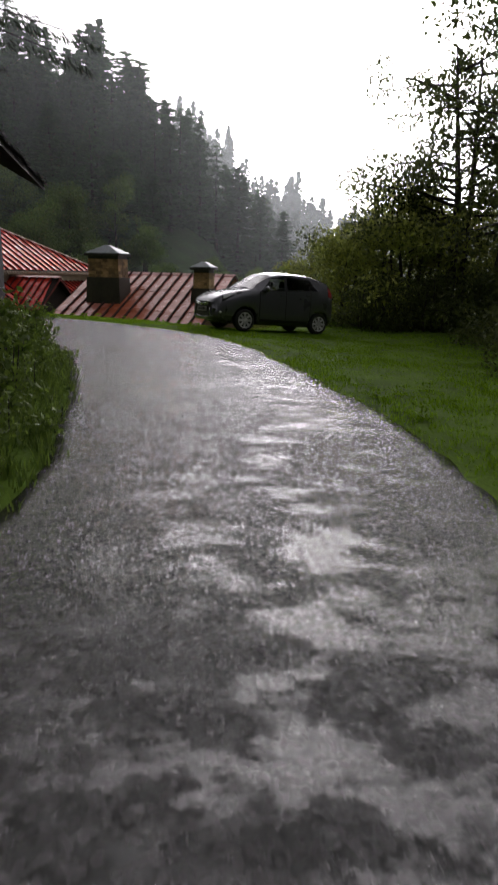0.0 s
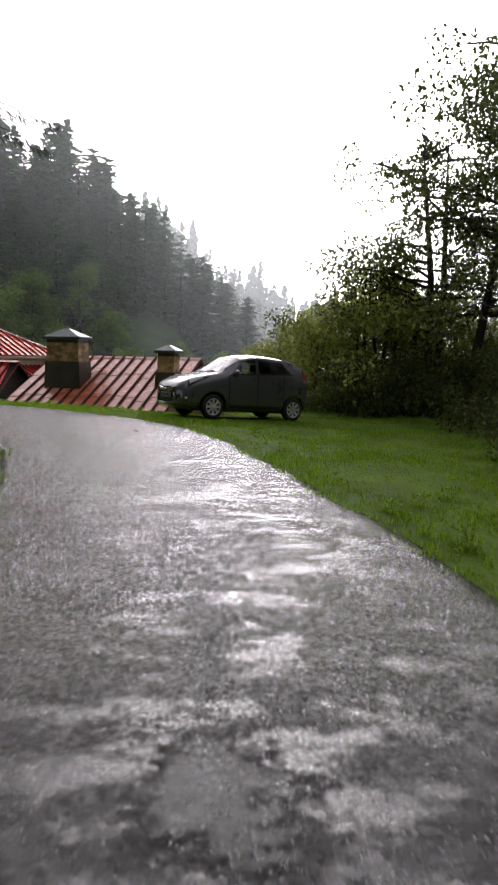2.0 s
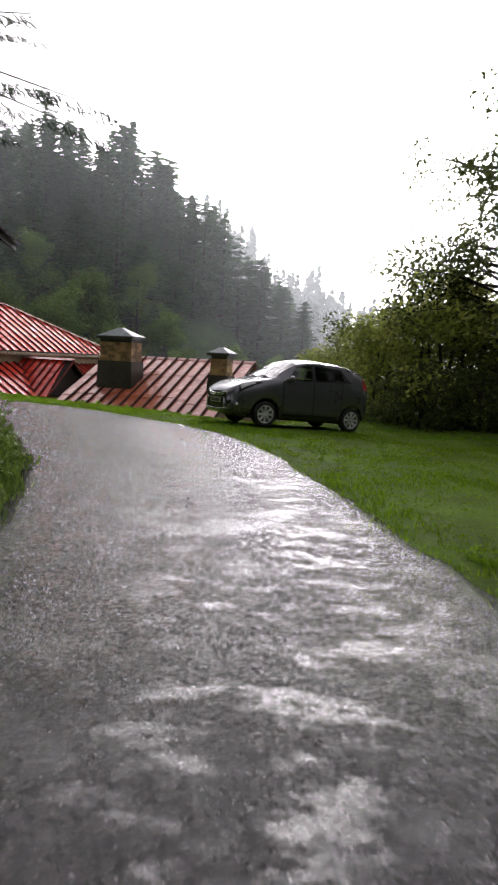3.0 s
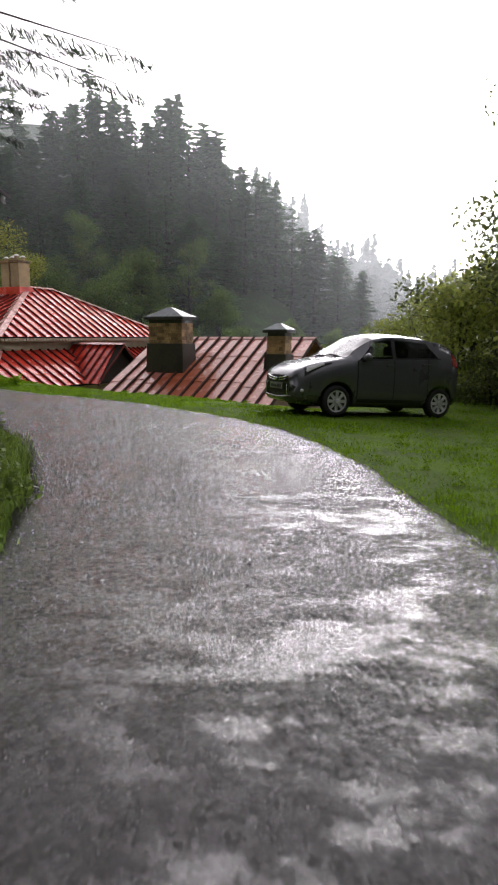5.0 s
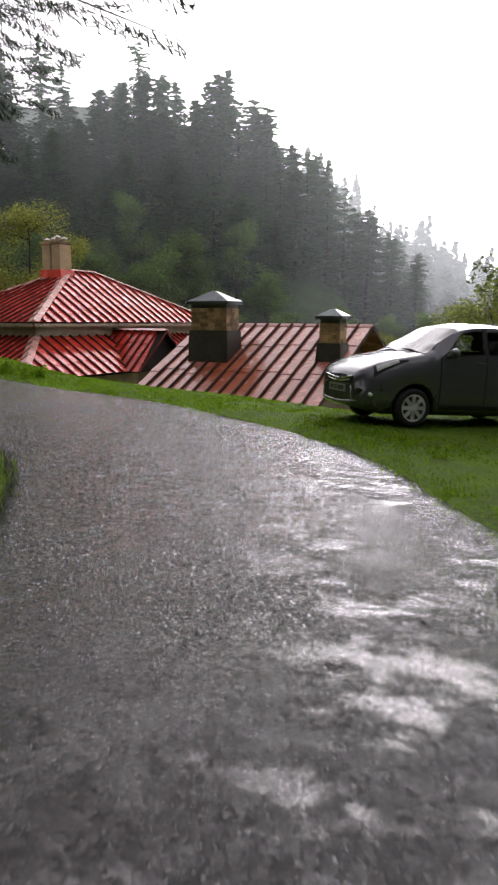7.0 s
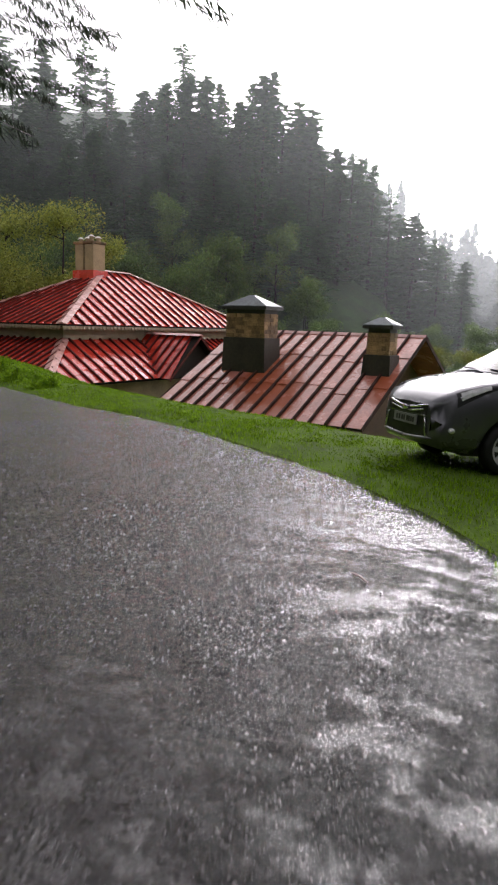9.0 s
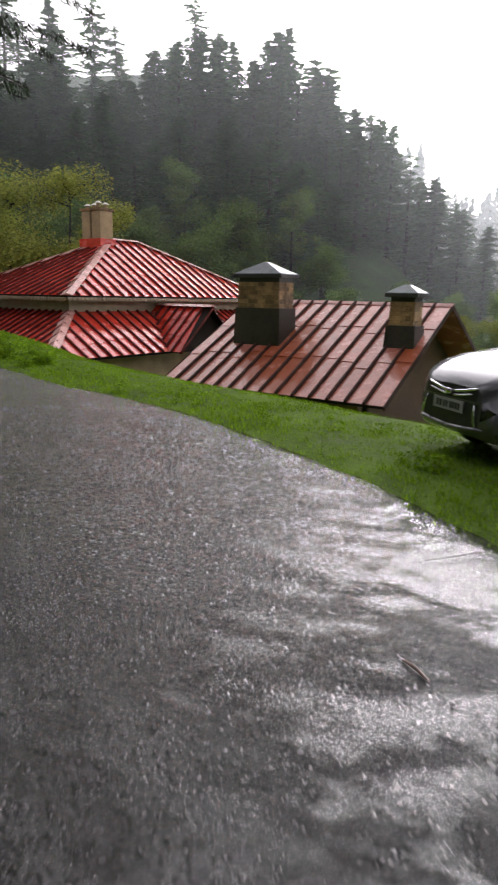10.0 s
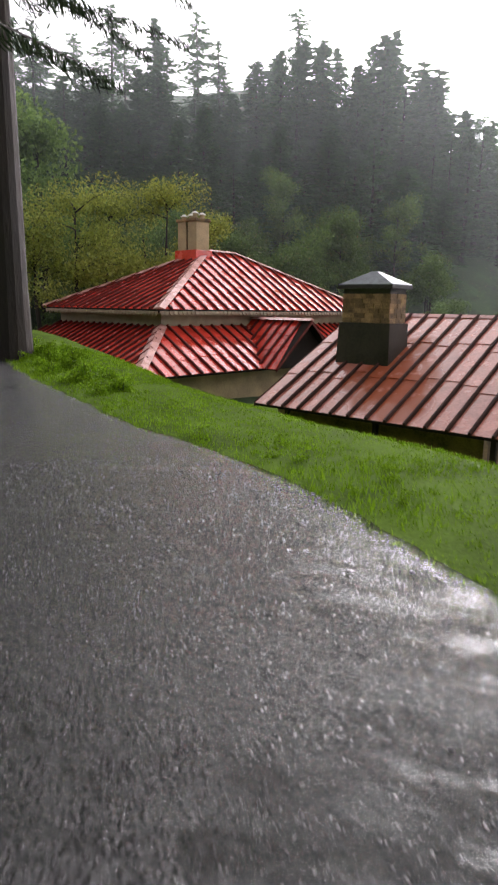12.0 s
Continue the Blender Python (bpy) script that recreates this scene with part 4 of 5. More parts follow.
def mist_mat(name, thick, scale, low, high):
    """Thin rain mist: mostly clear, white where it is thick."""
    m = bpy.data.materials.new(name)
    m.use_nodes = True
    n, l = m.node_tree.nodes, m.node_tree.links
    n.remove(n["Principled BSDF"])
    geo, ns, rg = n.new("ShaderNodeNewGeometry"), n.new("ShaderNodeTexNoise"), n.new("ShaderNodeMapRange")
    ns.inputs["Scale"].default_value, ns.inputs["Detail"].default_value = scale, 4
    l.new(geo.outputs["Position"], ns.inputs["Vector"])
    rg.inputs[1].default_value, rg.inputs[2].default_value = 0.3, 0.7
    rg.inputs[3].default_value, rg.inputs[4].default_value = thick * 0.7, thick * 1.3
    l.new(ns.outputs["Fac"], rg.inputs[0])
    tr, em, mx = n.new("ShaderNodeBsdfTransparent"), n.new("ShaderNodeMixShader"), n.new("ShaderNodeMixShader")
    front, behind = n.new("ShaderNodeBsdfDiffuse"), n.new("ShaderNodeBsdfTranslucent")
    front.inputs["Color"].default_value = behind.inputs["Color"].default_value = (0.88, 0.93, 0.95, 1)
    l.new(front.outputs[0], em.inputs[1])
    l.new(behind.outputs[0], em.inputs[2])
    sep, thin, mul = n.new("ShaderNodeSeparateXYZ"), n.new("ShaderNodeMapRange"), n.new("ShaderNodeMath")
    l.new(geo.outputs["Position"], sep.inputs[0])
    thin.interpolation_type = "SMOOTHSTEP"
    thin.inputs[1].default_value, thin.inputs[2].default_value = low, high
    thin.inputs[3].default_value, thin.inputs[4].default_value = 1.0, 0.0
    l.new(sep.outputs["Z"], thin.inputs[0])
    mul.operation = "MULTIPLY"
    l.new(thin.outputs[0], mul.inputs[0])
    l.new(rg.outputs[0], mul.inputs[1])
    l.new(mul.outputs[0], mx.inputs[0])
    l.new(tr.outputs[0], mx.inputs[1])
    l.new(em.outputs[0], mx.inputs[2])
    l.new(mx.outputs[0], n["Material Output"].inputs["Surface"])
    return m


def mist(dist, az0, az1, thick, top):
    """A curtain of mist that stands across the valley."""
    v, f = [], []
    for i in range(41):
        x, y = polar(az0 + (az1 - az0) * i / 40, dist)
        v += [(x, y, -12), (x, y, top)]
    for i in range(40):
        f.append((2 * i, 2 * i + 2, 2 * i + 3, 2 * i + 1))
    ob = tagged(new("mist", mesh_from("mist", v, f, mist_mat("rain_mist", thick, 0.03, top * 0.55, top * 1.1), True)), "thin white rain mist between the trees", "mist", kind="stuff")
    ob.visible_shadow = False


for dist, az0, az1, thick, top in ((54, 80, -60, 0.035, 34), (66, 80, -60, 0.04, 40), (81, 80, -60, 0.05, 46), (92, 80, -60, 0.05, 50), (104, 80, -75, 0.14, 52), (112, 8, -75, 0.18, 52), (150, 40, -75, 0.2, 55), (200, 30, -75, 0.12, 60)):
    mist(dist, az0, az1, thick, top)

# ---- grass and weeds ----
def blades(name, spots, material, hlo, hhi, per, seed, label, width=0.012):
    """Bent grass blades in tufts round the spots (x, y, z, size)."""
    r = np.random.RandomState(seed)
    q = np.repeat(np.array(spots), per, 0)
    n_ = len(q)
    a = r.uniform(0, math.tau, n_)
    h = r.uniform(hlo, hhi, n_) * np.maximum(q[:, 3], 0.2)
    b2 = h * r.uniform(0.2, 0.8, n_)
    wd = width * (0.6 + q[:, 3] * 0.4)
    base = q[:, :3] + np.stack([r.normal(0, 0.05, n_), r.normal(0, 0.05, n_), np.zeros(n_)], 1)
    bend = np.stack([np.cos(a) * b2, np.sin(a) * b2, np.zeros(n_)], 1)
    side = np.stack([-np.sin(a) * wd, np.cos(a) * wd, np.zeros(n_)], 1)
    rise = np.stack([np.zeros(n_), np.zeros(n_), h], 1)
    v = np.stack([base - side, base + side, base + side * 0.6 + bend * 0.45 + rise * 0.65, base - side * 0.6 + bend * 0.45 + rise * 0.65, base + bend + rise], 1).reshape(-1, 3)
    k = np.arange(n_)[:, None] * 5
    f = np.concatenate([k + np.array([[0, 1, 2, 3]]), ], 0).tolist() + (k + np.array([[3, 2, 4]])).tolist()
    return tagged(new(name, mesh_from(name, v.tolist(), f, material)), label, "grass", kind="stuff")


r = np.random.RandomState(3)
spots = []
for i in range(68000):
    x, y = r.uniform(-19, 7.5), r.uniform(3, 30)
    dr_ = edge_distance(R_LINE, x, y)
    if dr_ < -0.06 or dr_ > 9 or (x < -2 and dr_ > 6.5):
        continue
    if r.rand() > 1.0 - 0.06 * dr_:
        continue
    spots.append((x, y, ground_z(x, y) - 0.01, 0.75 + 0.5 * noise.noise((x * 0.7, y * 0.7, 2)) + (0.25 if dr_ < 0.4 else 0) + 0.5 * smooth(-9, -14, x)))
blades("lawn_grass", spots, M_GRASS, 0.03, 0.08, 7, 5, "short bright green rain-wet lawn grass", 0.006)
spots = []
for i in range(4200):
    x, y = r.uniform(-8, -1.2), r.uniform(2.0, 14)
    dl_ = edge_distance(L_LINE, x, y)
    if -2.2 < dl_ < 0.05:
        spots.append((x, y, ground_z(x, y) - 0.01, 0.6 + 1.6 * smooth(0, -0.9, dl_) * (0.7 + 0.5 * noise.noise((x, y, 1)))))
blades("bank_grass", spots, M_WEED, 0.12, 0.30, 8, 6, "rank green grass on the bank beside the lane", 0.011)

LOW = [broadleaf(61, 0.8, 0.5, 0.07, 900, M_WEED, 4, 0.1, 14, 0.45), broadleaf(62, 0.6, 0.45, 0.08, 600, M_WEED, 4, 0.1, 12, 0.45)]
for i, (x, y, s) in enumerate(((-1.9, 4.3, 0.8), (-2.1, 5.3, 1.0), (-2.4, 6.4, 1.0), (-2.5, 7.4, 1.1), (-2.9, 8.5, 1.1), (-3.2, 9.6, 1.15), (-3.45, 10.5, 1.2), (-3.7, 11.2, 1.0), (-2.9, 7.0, 1.3), (-3.4, 8.9, 1.3), (-2.6, 5.6, 1.2), (-2.3, 4.4, 1.2), (-4.2, 11.9, 1.0))):
    plant("weed_clump", LOW[i % 2], x, y, ground_z(x, y) - 0.05, i * 47, s, "leafy green weeds on the bank beside the lane", "weeds", "bank weeds")
VERGE = broadleaf(64, 0.45, 0.42, 0.075, 800, M_GRASS, 5, 0.05, 18, 0.5)
for i in range(16):
    p = along(R_LINE, 0.755 + 0.008 * i)
    x, y = p[0] + 0.35 + 0.5 * (i % 3), p[1] + 0.35 + 0.4 * (i % 2)
    plant("weed_clump", VERGE, x, y, ground_z(x, y) - 0.04, i * 61, 0.6 + 0.15 * (i % 4), "leafy green weeds on the verge of the lane", "weeds", "verge weeds")
TUF = broadleaf(63, 0.22, 0.16, 0.055, 90, M_GRASS, 3, 0.05, 9, 0.5)
for i in range(70):
    t = r.uniform(0.32, 0.86)
    p = along(R_LINE, t)
    x, y = p[0] + r.uniform(0.1, 1.6), p[1] + r.uniform(0.05, 1.2)
    if edge_distance(R_LINE, x, y) > 0.08:
        plant("dock_plant", TUF, x, y, ground_z(x, y) - 0.02, r.uniform(0, 360), r.uniform(0.4, 0.9), "small broad-leaved weed in the lawn", "weed", "lawn weeds")

# ---- hut with the slate roof beside the lane ----
hut = empty("hut", pose(-3.5, 11.8, 0, 0, 0, 10.5), "small dark hut with wet slate roof above the bank", "hut")
part("wall", boxed(-4.4, -0.65, -6.0, -0.7, 0.1, 2.85), M_TIMBER, hut, "dark wet timber wall")
part("roof", prism(bmesh.new(), [(0, -6.6, 2.86), (0, 0, 2.86), (-2.6, 0, 4.3), (-2.6, -6.6, 4.3)], (0, 0, -0.08)), M_TIMBER, hut)
part("roof", prism(bmesh.new(), [(-2.6, -6.6, 4.3), (-2.6, 0, 4.3), (-5.2, 0, 2.86), (-5.2, -6.6, 2.86)], (0, 0, -0.08)), M_SLATE, hut)
hroof = hut.children[1]
rng_ = random.Random(9)
sl = math.hypot(2.6, 1.44)
ux = Vector((-2.6 / sl, 0, 1.44 / sl))
nr = Vector((1.44 / sl, 0, 2.6 / sl))
for row in range(9):
    for k in range(14):
        y0 = -6.6 + k * 0.472 + (0.2 if row % 2 else 0)
        o = Vector((0.06, 0, 2.83)) + ux * (row * 0.33) + nr * (0.012 + rng_.uniform(0, 0.012))
        y1 = min(0.03, y0 + 0.455 + rng_.uniform(-0.02, 0.02))
        if y1 - y0 < 0.1:
            continue
        a, b2 = o + Vector((rng_.uniform(-0.03, 0.02), y0, 0)), o + ux * 0.42 - nr * 0.01
        p = [Vector((a.x, y0, a.z)), Vector((a.x, y1, a.z)), Vector((b2.x, y1, b2.z)), Vector((b2.x, y0, b2.z))]
        part("slate", prism(bmesh.new(), p, nr * 0.018), M_SLATE, hroof)

# ---- parked car ----
M_PAINT = mat("grey_car_paint", (0.125, 0.126, 0.138), rough=0.30, var=0.06, scale=2, fine=30, bump=0.0, metal=0.55, coat=1.0, rough_var=0.04)
M_GLASS_DARK = mat("car_glass", (0.012, 0.014, 0.015), rough=0.04, var=0.1, scale=2, fine=10, bump=0.0, spec=0.7, rough_var=0.01)
M_BLACK = mat("black_plastic", (0.014, 0.014, 0.015), rough=0.45, var=0.2, scale=8, fine=60, bump=0.05)
M_TYRE = mat("tyre_rubber", (0.012, 0.012, 0.012), rough=0.7, var=0.3, scale=10, fine=60, bump=0.3)
M_RIM = mat("silver_wheel_cover", (0.62, 0.62, 0.63), rough=0.3, var=0.1, scale=5, fine=40, metal=0.25, bump=0.0)
M_CHROME = mat("chrome", (0.75, 0.76, 0.78), rough=0.1, var=0.05, metal=1.0, bump=0.0, rough_var=0.03)
M_LENS = mat("lamp_lens", (0.85, 0.87, 0.88), rough=0.08, var=0.2, scale=14, fine=60, metal=0.0, bump=0.1, rough_var=0.03)
M_PLATE = mat("plate_white", (0.30, 0.30, 0.29), rough=0.4, var=0.08, scale=5, fine=40, bump=0.0)
M_RED_LENS = mat("red_lens", (0.35, 0.02, 0.015), rough=0.12, var=0.2, scale=8, fine=40, bump=0.0)

def pane_mat():
    """Thin clear glass: tinted see-through with a sky gloss."""
    m = bpy.data.materials.new("car_pane")
    m.use_nodes = True
    n, l = m.node_tree.nodes, m.node_tree.links
    n.remove(n["Principled BSDF"])
    fr, tr, gl, mx = n.new("ShaderNodeFresnel"), n.new("ShaderNodeBsdfTransparent"), n.new("ShaderNodeBsdfGlossy"), n.new("ShaderNodeMixShader")
    fr.inputs["IOR"].default_value = 1.5
    tr.inputs["Color"].default_value = (0.62, 0.66, 0.64, 1)
    gl.inputs["Roughness"].default_value = 0.02
    l.new(fr.outputs[0], mx.inputs[0])
    l.new(tr.outputs[0], mx.inputs[1])
    l.new(gl.outputs[0], mx.inputs[2])
    l.new(mx.outputs[0], n["Material Output"].inputs["Surface"])
    return m


M_PANE = pane_mat()
M_SEAT = mat("seat_fabric", (0.05, 0.048, 0.046), rough=0.9, var=0.25, scale=6, fine=90, bump=0.2, spec=0.2)

AXF, AXR, TR = 1.08, -1.19, 0.28
PROFILE = [(-1.68, 0.55, 0.40, 0.85, 0.90), (-1.66, 0.66, 0.30, 0.98, 1.06), (-1.6, 0.725, 0.25, 1.06, 1.2), (-1.45, 0.755, 0.23, 1.12, 1.38), (-1.2, 0.765, 0.21, 1.12, 1.47),
           (-0.8, 0.775, 0.2, 1.10, 1.53), (-0.3, 0.78, 0.2, 1.07, 1.55), (0.05, 0.78, 0.2, 1.05, 1.535), (0.3, 0.78, 0.2, 1.035, 1.48), (0.65, 0.775, 0.2, 1.02, 1.26),
           (0.95, 0.77, 0.2, 1.0, 1.07), (1.15, 0.765, 0.2, 0.965, 1.03), (1.4, 0.75, 0.2, 0.92, 0.98), (1.6, 0.725, 0.21, 0.85, 0.92), (1.76, 0.68, 0.22, 0.77, 0.845), (1.86, 0.61, 0.25, 0.69, 0.78), (1.91, 0.50, 0.3, 0.63, 0.70)]
PX = [p[0] for p in PROFILE]


def prof(x):
    return [float(np.interp(x, PX, [p[k] for p in PROFILE])) for k in range(1, 5)]


def section(x):
    """Half a cross-section of the body, from the floor's middle round the side to the roof's middle."""
    w_, zb, belt, top = prof(x)
    arch = 0.0
    for ax in (AXF, AXR):
        dx = abs(x - ax)
        if dx < 0.345:
            arch = max(arch, 0.275 + math.sqrt(0.345**2 - dx * dx))
    high = top - belt
    cab = smooth(0.06, 0.30, high)
    roof_w = w_ * (0.90 - 0.16 * cab)
    pts = [(0, max(zb, arch)), (w_ * 0.86, max(zb, arch)), (w_ * 0.985, max(zb + 0.1, arch + 0.004)), (w_, max(zb + 0.26, arch + 0.02)),
           (w_ * 0.992, max(belt - 0.22, arch + 0.035)), (w_ * 0.955, belt), (roof_w + (w_ * 0.955 - roof_w) * 0.12, belt + high * (0.86 if cab > 0.5 else 0.6)),
           (roof_w * 0.78, top - 0.018), (0, top + 0.012 * cab)]
    return pts


def surf(x, k):
    p = section(x)
    i = min(7, int(k))
    f = k - i
    return Vector((x, p[i][0] + (p[i + 1][0] - p[i][0]) * f, p[i][1] + (p[i + 1][1] - p[i][1]) * f))


def patch(x0, x1, k0, k1, off, nx_=10, nk=6, side=1, shape=None):
    """A panel that follows the body between two stations and two heights, set proud by off. shape(s, t) -> (x, k)."""
    bm = bmesh.new()
    g = []
    for i in range(nx_ + 1):
        row = []
        for j in range(nk + 1):
            s_, t_ = i / nx_, j / nk
            x, k = shape(s_, t_) if shape else (x0 + (x1 - x0) * s_, k0 + (k1 - k0) * t_)
            p = surf(x, k)
            d1, d2 = surf(x + 0.02, k) - surf(x - 0.02, k), surf(x, min(8, k + 0.1)) - surf(x, k - 0.1)
            nrm = d1.cross(d2)
            if nrm.length < 1e-9:
                nrm = Vector((0, 1, 0))
            nrm.normalize()
            if nrm.y < -0.01 or (abs(nrm.y) <= 0.01 and nrm.z < 0):
                nrm = -nrm
            p = p + nrm * off
            row.append(bm.verts.new((p.x, p.y * side, p.z)))
        g.append(row)
    for i in range(nx_):
        for j in range(nk):
            bm.faces.new((g[i][j], g[i + 1][j], g[i + 1][j + 1], g[i][j + 1]))
    return bm


CAR_RZ, CX, CY, CS = 209.5, 0.60, 19.32, 1.10
cm0 = pose(CX, CY, 0, 0, 0, CAR_RZ)
zs = {}
for kx, ky in ((AXF, 1), (AXF, -1), (AXR, 1), (AXR, -1)):
    q = cm0 @ Vector((kx * CS, 0.68 * ky * CS, 0))
    zs[(kx > 0, ky)] = ground_z(q.x, q.y)
slope_car = ((zs[True, 1] + zs[True, -1]) - (zs[False, 1] + zs[False, -1])) / 2 / ((AXF - AXR) * CS)
roll_car = ((zs[True, 1] + zs[False, 1]) - (zs[True, -1] + zs[False, -1])) / 2 / (1.36 * CS)
zc = sum(zs.values()) / 4 - slope_car * (AXF + AXR) / 2 * CS
car = empty("car", pose(CX, CY, zc + 0.005, 0, 0, CAR_RZ) @ pose(0, 0, 0, math.degrees(roll_car), -math.degrees(slope_car), 0) @ Matrix.Diagonal((CS, CS, CS, 1)),
            "small dark grey hatchback parked on the lawn, rain-wet", "car")
bm = bmesh.new()
stations = sorted(set([round(x, 3) for x in np.arange(-1.68, 1.911, 0.04)] + [1.91, 1.89, -1.66]))
grid_ = []
for x in stations:
    half = section(x)
    full = [(y, z) for y, z in half] + [(-y, z) for y, z in reversed(half[1:-1])]
    grid_.append([bm.verts.new((x, y, z)) for y, z in full])
for a, b2 in zip(grid_, grid_[1:]):
    for k in range(len(a)):
        j = (k + 1) % len(a)
        if k in (5, 10) and a[0].co.x > -1.13 and b2[0].co.x < 0.65:
            continue
        bm.faces.new((a[k], a[j], b2[j], b2[k]))
bm.faces.new(list(reversed(grid_[0])))
nose_cap = bm.faces.new(grid_[-1])
for e in nose_cap.edges:
    e.smooth = False
bmesh.ops.recalc_face_normals(bm, faces=bm.faces)
body = part("body", bm, M_PAINT, car, "dark grey metallic body", True)
# glass
for side in (1, -1):
    def front_win(s_, t_):
        return 0.66 - 0.72 * s_ - (0.34 * t_ * (1 - s_)), 5.06 + 0.86 * t_
    part("side_window", patch(0, 0, 0, 0, 0.006, 12, 6, side, front_win), M_PANE, car, "clear side window")

    def rear_win(s_, t_):
        return -0.13 - (0.98 - 0.28 * t_) * s_, 5.06 + (0.86 - 0.10 * s_) * t_
    part("side_window", patch(0, 0, 0, 0, 0.006, 12, 6, side, rear_win), M_PANE, car, "clear side window")

    def windscreen_pillar(s_, t_):
        edge = 0.66 - 0.34 * min(1.0, max(0.0, (t_ - 0.06) / 0.86))
        return edge + (0.68 - edge) * s_, 5.0 + t_

    def rear_pillar(s_, t_):
        edge = -1.11 + 0.28 * min(1.0, max(0.0, (t_ - 0.06) / 0.82))
        return edge + (-1.16 - edge) * s_, 5.0 + t_

    def window_rail(s_, t_):
        low_k = 5.91 - 0.11 * s_
        return 0.66 - 1.80 * s_, low_k + (6.0 - low_k) * t_
    part("windscreen_pillar", patch(0, 0, 0, 0, 0.001, 6, 8, side, windscreen_pillar), M_PAINT, car, "", True)
    part("rear_pillar", patch(0, 0, 0, 0, 0.001, 6, 8, side, rear_pillar), M_PAINT, car, "", True)
    part("window_rail", patch(0, 0, 0, 0, 0.001, 24, 2, side, window_rail), M_PAINT, car, "", True)
    part("belt_strip", patch(0.68, -1.16, 4.99, 5.07, 0.003, 24, 2, side), M_BLACK, car)
    part("door_pillar", patch(-0.14, -0.05, 5.0, 6.0, 0.002, 2, 6, side), M_BLACK, car)
    for x0, x1 in ((0.70, 0.675), (-0.085, -0.105), (-0.86, -0.875)):
        part("door_seam", patch(x0, x1, 2.3, 5.0, 0.0025, 1, 12, side), M_BLACK, body)
    part("sill_trim", patch(-0.85, 0.84, 1.75, 2.2, 0.006, 20, 2, side), M_BLACK, car)
    for hx in (-0.0, -0.80):
        q = surf(hx, 4.55)
        b_ = boxed(q.x - 0.085, q.x + 0.085, q.y - 0.01, q.y + 0.03, q.z - 0.018, q.z + 0.018, 0.01)
        if side < 0:
            bmesh.ops.scale(b_, vec=(1, -1, 1), verts=b_.verts)
            bmesh.ops.reverse_faces(b_, faces=b_.faces)
        part("door_handle", b_, M_PAINT, car)
    bm = bmesh.new()
    bmesh.ops.create_uvsphere(bm, u_segments=14, v_segments=9, radius=1.0, matrix=Matrix.Translation((0.56, side * 0.865, 1.08)) @ Matrix.Diagonal((0.06, 0.105, 0.075, 1)))
    mirror = part("wing_mirror", bm, M_PAINT, car, "rounded grey wing mirror", True)
    part("mirror_arm", boxed(0.54, 0.60, min(side * 0.72, side * 0.80), max(side * 0.72, side * 0.80), 1.0, 1.05, 0.008), M_BLACK, mirror)

    def lamp(s_, t_):
        low_, top_k = 4.92 - 0.38 * s_, 5.10 + 1.0 * s_ ** 0.8
        return 1.22 + 0.50 * s_, low_ + (top_k - low_) * t_
    hl = part("headlight", patch(0, 0, 0, 0, 0.005, 10, 6, side, lamp), M_BLACK, car, "clear swept-back headlight in dark surround", True)

    def lens(s_, t_):
        return lamp(0.30 + 0.62 * s_, 0.16 + 0.66 * t_)
    part("lens", patch(0, 0, 0, 0, 0.014, 10, 6, side, lens), M_LENS, hl, "bright clear lens", True)
    q = surf(1.68, 5.0)
    bm = bmesh.new()
    bmesh.ops.create_uvsphere(bm, u_segments=12, v_segments=8, radius=0.05, matrix=Matrix.Translation((q.x - 0.02, side * (q.y - 0.035), q.z - 0.02)))
    part("bulb_reflector", bm, M_CHROME, hl, "", True)
    q = surf(1.78, 2.7)
    bm = bmesh.new()
    bmesh.ops.create_uvsphere(bm, u_segments=12, v_segments=8, radius=1.0, matrix=Matrix.Translation((q.x - 0.02, side * (q.y + 0.015), q.z + 0.01)) @ Matrix.Diagonal((0.03, 0.055, 0.03, 1)))
    part("fog_lamp", bm, M_LENS, car, "small bright fog lamp", True)
    part("tail_lamp", patch(-1.57, -1.44, 4.5, 5.6, 0.006, 4, 6, side), M_RED_LENS, car)
    # wheels
    for ax in (AXF, AXR):
        wc = Vector((ax, side * 0.665, TR))
        bm = bmesh.new()
        prof_ = [(-0.085, 0.19), (-0.085, 0.245), (-0.06, TR), (0.06, TR), (0.085, 0.25), (0.085, 0.19), (-0.085, 0.19)]
        rings = []
        for k in range(32):
            a = k * math.tau / 32
            rings.append([bm.verts.new((math.cos(a) * rr, yy * side, math.sin(a) * rr)) for yy, rr in prof_[:-1]])
        for k in range(32):
            a_, b_ = rings[k], rings[(k + 1) % 32]
            for m_ in range(6):
                bm.faces.new((a_[m_], a_[(m_ + 1) % 6], b_[(m_ + 1) % 6], b_[m_]))
        bmesh.ops.recalc_face_normals(bm, faces=bm.faces)
        wheel = part("wheel", bm, M_TYRE, car, "black tyre with silver spoked cover", True)
        wheel.location = wc
        bm = bmesh.new()
        cyl(bm, (0, side * 0.03, 0), (0, 1, 0), 0.192, 0.192, 0.08, 28)
        part("hub_back", bm, M_BLACK, wheel)
        bm = bmesh.new()
        cyl(bm, (0, side * 0.082, 0), (0, side, 0), 0.055, 0.04, 0.03, 16)
        ringv = []
        for k in range(32):
            a = k * math.tau / 32
            ringv.append([bm.verts.new((math.cos(a) * rr, side * yy, math.sin(a) * rr)) for rr, yy in ((0.196, 0.06), (0.196, 0.09), (0.172, 0.084), (0.172, 0.06))])
        for k in range(32):
            a_, b_ = ringv[k], ringv[(k + 1) % 32]
